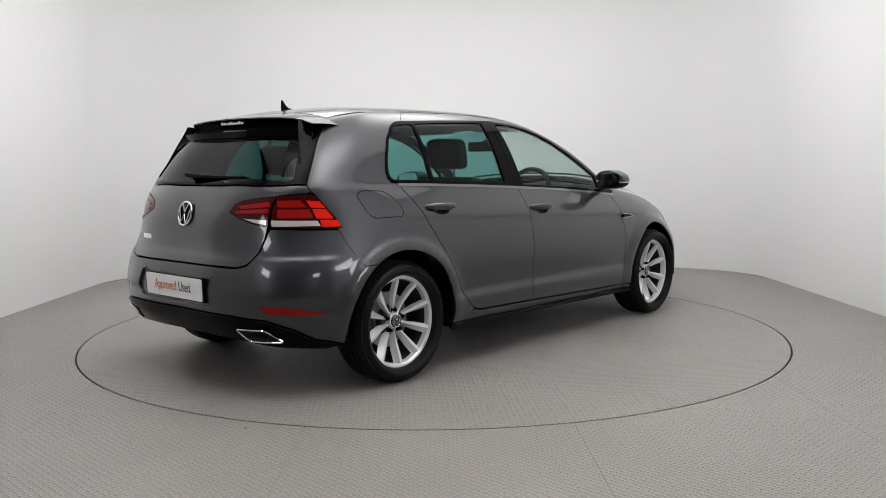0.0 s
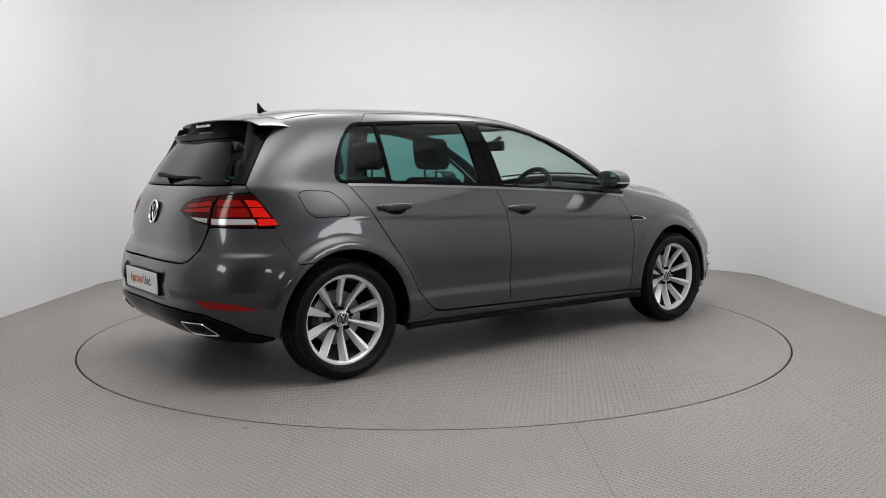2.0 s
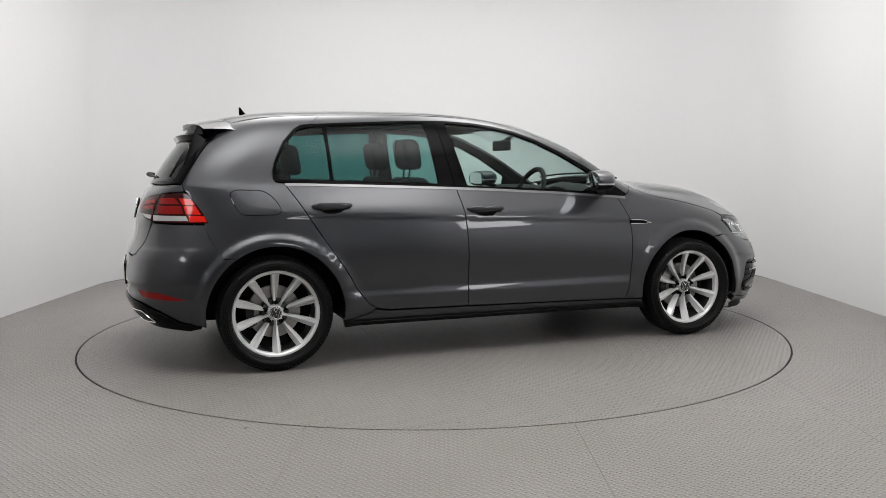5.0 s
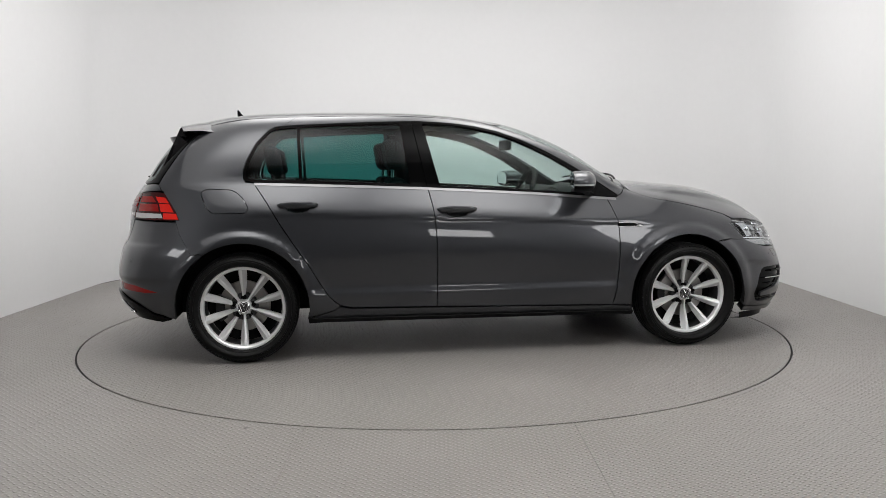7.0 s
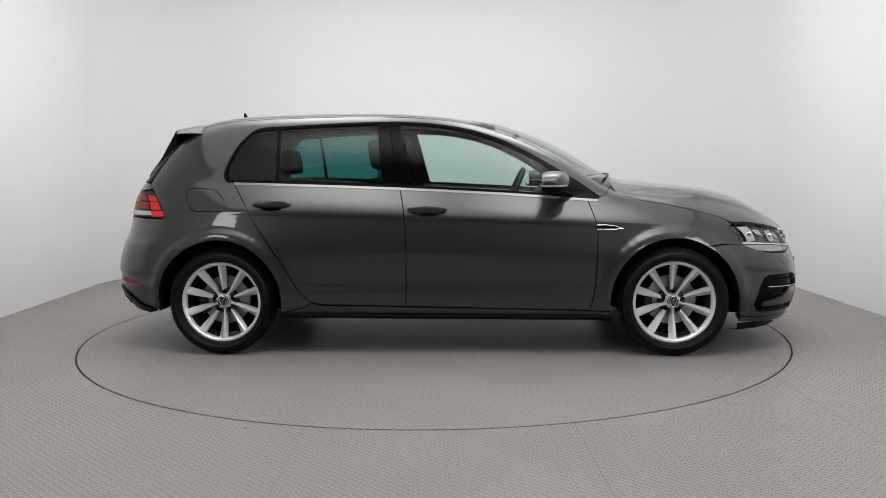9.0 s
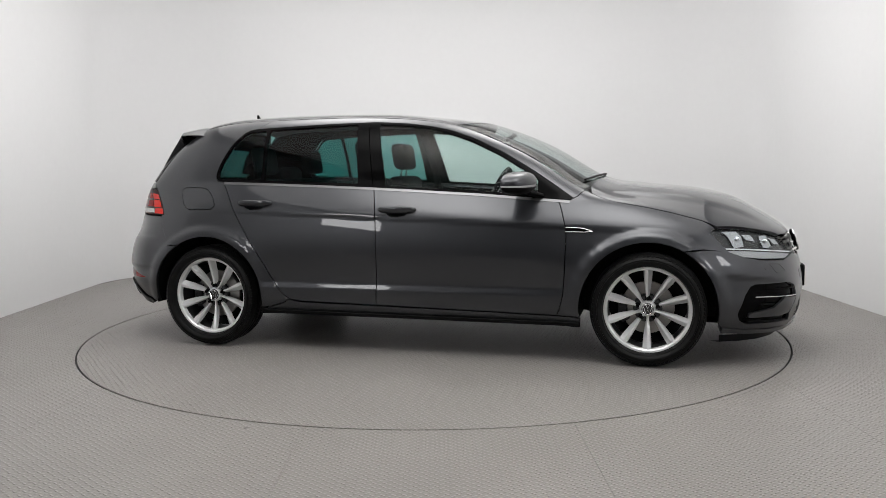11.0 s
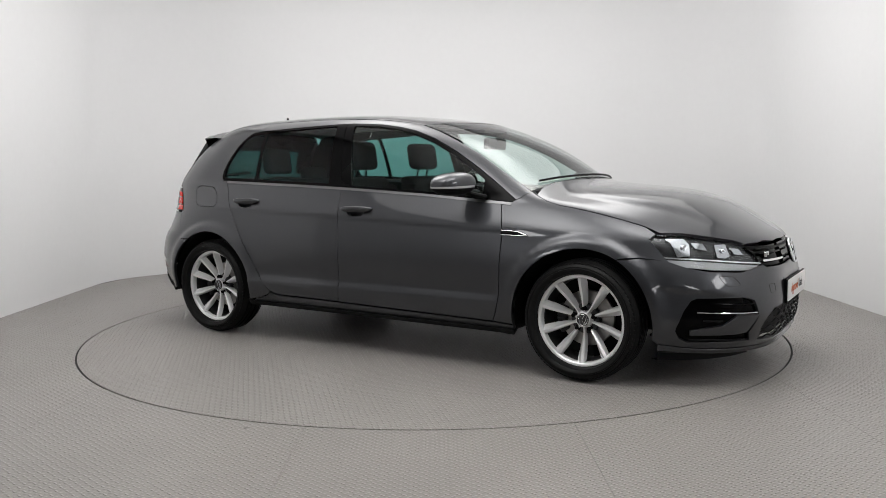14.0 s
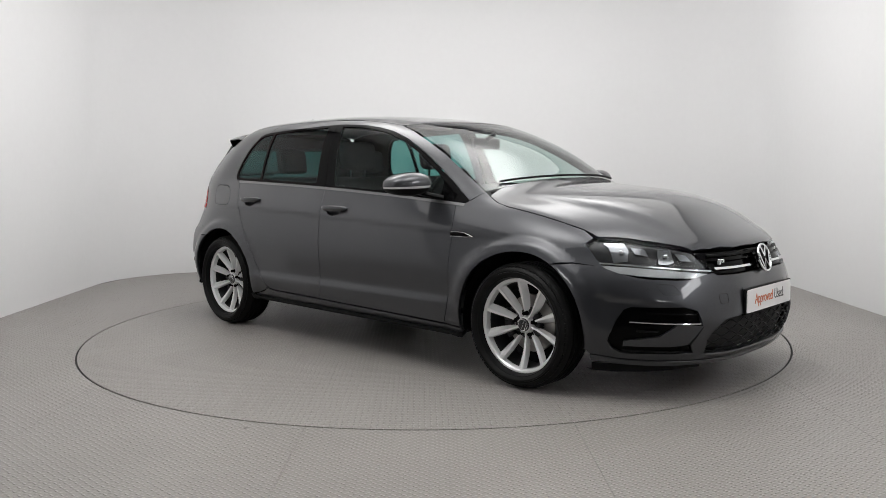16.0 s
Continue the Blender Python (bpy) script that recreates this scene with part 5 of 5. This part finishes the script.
# ---- underbody and cabin ----
def underbody():
    fl = bmesh.new()
    box(-1.80, 1.95, -0.55, 0.55, 0.25, 0.29, 0.01, 1, fl)
    part("floor_pan", fl, M_PLASTIC, car, "dark underbody")
    part("floor_pan", box(-0.92, 0.94, -0.83, 0.83, 0.222, 0.26, 0.01, 1), M_PLASTIC, car)
    for cx in (-WB, WB):
        for s in (-1, 1):
            bm = bmesh.new()
            n = 28
            rows = []
            for i in range(n + 1):
                a = radians(-9 + 197 * i / n)
                r = 0.372
                rows.append([bm.verts.new((cx + r * math.cos(a), s * y, WZ + r * math.sin(a))) for y in (0.845, 0.55)])
            for p, q in zip(rows, rows[1:]):
                bm.faces.new((p[0], p[1], q[1], q[0]))
            c = [r[1] for r in rows]
            bm.faces.new(c)
            part("wheel_arch_liner", bm, M_PLASTIC, car, "black wheel arch liner")
    # plate added to block the bright floor seen through the lower grille
    part("blocking_plate", box(1.55, 2.05, -0.46, 0.46, 0.186, 0.20, 0.004), M_PLASTIC, car)
    part("engine_cover", box(0.95, 1.95, -0.50, 0.50, 0.22, 0.62, 0.05), M_PLASTIC, car)
    part("boot_floor", box(-1.90, -0.95, -0.54, 0.54, 0.30, 0.62, 0.03), M_INNER, car)


def soft_box(x0, x1, y0, y1, z0, z1, r, bm=None, lean=0.0, seg=4):
    b = box(x0, x1, y0, y1, z0, z1, r, seg, bmesh.new())
    for v in b.verts:
        v.co.x += lean * (v.co.z - z0)
    return b


def cabin():
    for y, nm in ((-0.37, "front_seat"), (0.37, "front_seat")):
        seat = part(nm, soft_box(-0.32, 0.20, y - 0.25, y + 0.25, 0.34, 0.55, 0.06), M_SEAT, car, "dark cloth front seat with headrest")
        part("seat_back", soft_box(-0.36, -0.24, y - 0.25, y + 0.25, 0.50, 1.03, 0.06, lean=-0.22), M_SEAT, seat)
        for s in (-1, 1):
            part("side_bolster", soft_box(-0.33, -0.18, y + s * 0.22 - 0.045, y + s * 0.22 + 0.045, 0.52, 0.98, 0.04, lean=-0.28), M_SEAT, seat)
        part("headrest", soft_box(-0.465, -0.355, y - 0.135, y + 0.135, 1.075, 1.262, 0.0549, lean=-0.15, seg=8), M_SEAT, seat)
        for s in (-1, 1):
            part("headrest_rod", tube([(-0.435, y + s * 0.06, 0.98), (-0.42, y + s * 0.06, 1.11)], 0.007, 8), M_CHROME, seat)
    bench = part("rear_bench", soft_box(-1.02, -0.52, -0.62, 0.62, 0.36, 0.56, 0.06), M_SEAT, car, "dark cloth rear bench with headrests")
    part("bench_back", soft_box(-1.06, -0.93, -0.62, 0.62, 0.50, 1.02, 0.06, lean=-0.20), M_SEAT, bench)
    for y in (-0.38, 0.0, 0.38):
        part("headrest", soft_box(-1.18, -1.09, y - 0.115, y + 0.115, 1.05 if y else 1.0, 1.225 if y else 1.10, 0.0449, lean=-0.15, seg=6), M_SEAT, bench)
    part("parcel_shelf", box(-1.78, -1.20, -0.56, 0.56, 0.925, 0.945, 0.008), M_INNER, car)
    dash = bmesh.new()
    rows = []
    for i in range(13):
        y = -0.70 + 1.40 * i / 12
        hood = 0.035 * math.exp(-((y + 0.37) / 0.17) ** 2)
        rows.append([dash.verts.new(p) for p in ((0.98, y, 0.93), (0.80, y, 0.955 + hood * 0.5), (0.66, y, 0.955 + hood), (0.60, y, 0.925 + hood), (0.585, y, 0.80), (0.64, y, 0.62), (0.80, y, 0.45))])
    for p, q in zip(rows, rows[1:]):
        for j in range(6):
            dash.faces.new((p[j], p[j + 1], q[j + 1], q[j]))
    part("dashboard", dash, M_INNER, car, "dark soft-touch dashboard")
    part("centre_console", soft_box(-0.30, 0.62, -0.10, 0.10, 0.30, 0.62, 0.04), M_INNER, car)
    st = bmesh.new()
    ring = [(0.0, 0.182 * math.cos(t), 0.182 * math.sin(t)) for t in np.linspace(0, 2 * math.pi, 40, endpoint=False)]
    tube(ring, 0.017, 8, True, st)
    sw = part("steering_wheel", st, M_INNER, car, "black leather steering wheel")
    sw.matrix_basis = Matrix.Translation((0.40, -0.37, 0.905)) @ Matrix.Rotation(radians(24), 4, "Y")
    hubm = box(-0.01, 0.04, -0.075, 0.075, -0.06, 0.055, 0.02)
    part("airbag_cover", hubm, M_INNER, sw)
    for y0, y1, z0, z1 in ((-0.17, -0.06, -0.015, 0.025), (0.06, 0.17, -0.015, 0.025), (-0.02, 0.02, -0.17, -0.05)):
        part("spoke", box(0.0, 0.018, y0, y1, z0, z1, 0.006), M_INNER, sw)
    mr = part("interior_mirror", soft_box(0.36, 0.395, -0.125, 0.125, 1.20, 1.27, 0.015), M_INNER, car, "black interior mirror")
    part("mirror_stem", tube([(0.39, 0, 1.26), (0.46, 0, 1.30)], 0.014, 8), M_INNER, mr)
    for s in (-1, 1):
        part("sun_visor", box(0.10, 0.23, s * 0.29 - 0.15, s * 0.29 + 0.15, 1.325, 1.337, 0.005), M_HEADLINER, car)
        bp = bmesh.new()
        tube([(-0.25, s * 0.735, 0.90), (-0.30, s * 0.685, 1.15), (-0.34, s * 0.60, 1.33)], [0.045, 0.04, 0.035], 8, False, bp, 0.4)
        part("inner_pillar", bp, M_INNER, car)


underbody()
cabin()


# ---- wheels ----
# rim interior and hub plate: shade behind the spokes painted into the metal's colour
M_BARREL_SHADE = simple("barrel_shade_metal", (0.05, 0.05, 0.052), 0.45, metal=0.6, grain=0.1, scale=120)

def wheel(x, side, parent):
    """An alloy wheel with ten spokes, tyre, brake and bolts; side -1 is the right-hand side."""
    rim = bmesh.new()
    lathe([(0.214, 0.035), (0.217, 0.062), (0.224, 0.069), (0.234, 0.070), (0.2375, 0.064), (0.236, 0.050), (0.222, 0.035), (0.214, 0.035)], 72, rim)
    hub = [(0.0, 0.034), (0.030, 0.034), (0.038, 0.031), (0.044, 0.018), (0.046, 0.0), (0.046, -0.03), (0.0, -0.03)]
    lathe(hub, 40, rim)
    w = part("wheel", rim, M_ALLOY, parent, "silver ten-spoke alloy wheel", 32)
    sp = bmesh.new()
    rows = []
    for r, hw, y, dp in ((0.034, 0.0088, 0.026, 0.020), (0.066, 0.0086, 0.022, 0.026), (0.100, 0.0120, 0.028, 0.030), (0.150, 0.0172, 0.042, 0.030), (0.192, 0.0196, 0.056, 0.026), (0.224, 0.0200, 0.064, 0.018)):
        sec = []
        for q, d in ((-1.2, -dp), (-1.02, -0.007), (-0.85, 0.0), (-0.05, 0.002), (0.10, -0.002), (0.98, -0.022), (1.2, -dp)):
            sec.append(sp.verts.new((r, y + d, q * hw)))
        rows.append(sec)
    for p, q in zip(rows, rows[1:]):
        for j in range(6):
            sp.faces.new((p[j], p[j + 1], q[j + 1], q[j]))
        sp.faces.new((p[6], p[0], q[0], q[6]))
    sp.faces.new(rows[0])
    sp.faces.new(rows[-1][::-1])
    one = part("spoke", sp, M_ALLOY, w, "", 14)
    for k in range(10):
        o = one if k == 0 else new("spoke", one.data)
        o.parent = w
        o.matrix_basis = Matrix.Rotation(-(2 * math.pi * k / 10 + math.pi / 2), 4, "Y")
    part("hub_plate", lathe([(0.046, 0.006), (0.072, 0.004), (0.078, -0.004), (0.080, -0.03)], 40), M_BARREL_SHADE, w)
    part("barrel", lathe([(0.214, -0.09), (0.209, -0.03), (0.211, 0.02), (0.2145, 0.036), (0.228, 0.036), (0.227, 0.0), (0.234, -0.09), (0.214, -0.09)], 60), M_BARREL_SHADE, w)
    prof = [(0.233, -0.095), (0.248, -0.108), (0.272, -0.113), (0.283, -0.106), (0.295, -0.092), (0.304, -0.076)]
    for g in (-0.055, -0.02, 0.02, 0.055):
        prof += [(0.3105, g - 0.006), (0.303, g - 0.004), (0.303, g + 0.004), (0.3105, g + 0.006)]
    prof += [(0.304, 0.076), (0.295, 0.091), (0.284, 0.104), (0.278, 0.1085), (0.277, 0.1065), (0.270, 0.1080), (0.269, 0.1125), (0.262, 0.1125), (0.252, 0.107), (0.247, 0.102), (0.243, 0.101), (0.2385, 0.086), (0.234, 0.060)]
    ty = lathe(prof, 120)
    part("tyre", ty, M_RUBBER, w, "black rubber road tyre", 28)
    tr = bmesh.new()
    for k in range(84):
        a = 2 * math.pi * k / 84
        for s in (-1, 1):
            y0, y1 = (0.060, 0.100) if s > 0 else (-0.100, -0.060)
            m = Matrix.Rotation(-a, 4, "Y") @ Matrix.Translation((0.300, 0, 0)) @ Matrix.Rotation(0.25 * s, 4, "X")
            r = bmesh.ops.create_cube(tr, size=1)
            for v in r["verts"]:
                taper = 1 - 0.010 * (abs(y0 + y1) / 2 + v.co.y * s * 0.04 > 0.088)
                p = Vector((v.co.x * 0.010 - (0.010 if v.co.y * s > 0 else 0), (y0 + y1) / 2 + v.co.y * 0.040, v.co.z * 0.0175))
                v.co = m @ p
    tagged(part("tread", tr, M_RUBBER, w, "", 30), kind="stuff")
    cap = lathe([(0.0, 0.0405), (0.031, 0.0405), (0.0325, 0.039), (0.033, 0.030)], 32)
    c = part("hub_cap", cap, M_DARKSTEEL, w, "round hub cap with chrome emblem")
    em = bmesh.new()
    ring = [(0.0285 * math.cos(t), 0.0415, 0.0285 * math.sin(t)) for t in np.linspace(0, 2 * math.pi, 28, endpoint=False)]
    tube(ring, 0.002, 6, True, em)
    for s in (-1, 1):
        tube([(s * 0.012, 0.0415, 0.025), (0, 0.0415, 0.004), ], 0.0023, 5, False, em)
        tube([(s * 0.023, 0.0415, 0.014), (s * 0.010, 0.0415, -0.024), (0, 0.0415, -0.002)], 0.0023, 5, False, em)
    part("emblem", em, M_CHROME, c)
    for k in range(5):
        a = 2 * math.pi * k / 5 + math.pi / 2 + math.pi / 10 * 0
        b = lathe([(0.0, 0.027), (0.0075, 0.027), (0.0095, 0.024), (0.0105, 0.006), (0.0155, 0.002)], 12)
        bmesh.ops.translate(b, verts=b.verts, vec=(0.056 * math.cos(a), 0.012, 0.056 * math.sin(a)))
        part("wheel_bolt", b, M_TRIM, w)
    disc = lathe([(0.0, -0.008), (0.078, -0.008), (0.080, -0.030), (0.144, -0.030), (0.145, -0.052), (0.05, -0.052)], 48)
    part("brake_disc", disc, M_STEEL, w, "steel brake disc")
    cal = bmesh.new()
    for i in range(7):
        a0 = radians(-28 + 8 * i) + (0 if x < 0 else 0)
        box(-0.026, 0.026, -0.085, -0.008, -0.013, 0.013, 0.006, 1, cal)
        for v in list(cal.verts)[-24:]:
            p = v.co.copy()
            r, t = 0.135 + p.x, a0 + p.z / 0.135
            v.co = Vector((r * math.cos(t), p.y, r * math.sin(t)))
    part("brake_caliper", cal, M_DARKSTEEL, w)
    # black disc added to close the wheel, so the spoke gaps stay dark
    back = lathe([(0.0, -0.075), (0.20, -0.075), (0.208, -0.07)], 40)
    part("dark_back_disc", back, M_PLASTIC, w)
    y = 0.775 if x > 0 else 0.768
    w.matrix_basis = Matrix.Translation((x, side * y, WZ)) @ Matrix.Rotation(math.pi if side < 0 else 0, 4, "Z")
    return w


turntable = new("turntable")
tagged(turntable, "round grey tread-plate steel turntable flush with the floor", "turntable")


def platform():
    flat_slab("disc", circle(TABLE_R - 0.003), [], -0.0065, 0.004, M_GAP, turntable)
    flat_slab("table_plate", circle(0.4995, 60), [], 0.0, 0.006, M_FLOOR, turntable, step=0.2)
    for i in range(10):
        a0 = radians(216.8 + 36 * i)
        pts = [(0.501 * math.cos(a0 + radians(35.99 - 35.98 * k / 8)), 0.501 * math.sin(a0 + radians(35.99 - 35.98 * k / 8))) for k in range(9)] + [((TABLE_R - 0.003) * math.cos(a0 + radians(0.01 + 35.98 * k / 18)), (TABLE_R - 0.003) * math.sin(a0 + radians(0.01 + 35.98 * k / 18))) for k in range(19)]
        flat_slab("table_plate", pts, [], 0.0, 0.006, M_FLOOR, turntable, step=0.3)


platform()
for wx in (-WB, WB):
    for sd in (-1, 1):
        wheel(wx, sd, car)


def angle(t):
    """Heading of the car and the platform in degrees: a steady slow turn."""
    return 47.5 - 5.6035 * t - 0.00792 * t * t


def motions():
    times = [0.5 * i for i in range(33)]
    ox, oy = 0.110, -0.0295
    rows = []
    for t in times:
        a = radians(angle(t))
        rows.append((t, pose(math.cos(a) * ox - math.sin(a) * oy, math.sin(a) * ox + math.cos(a) * oy, 0, 0, 0, angle(t))))
    walk(car, rows)
    walk(turntable, [(t, pose(0, 0, 0, 0, 0, angle(t))) for t in times])


motions()
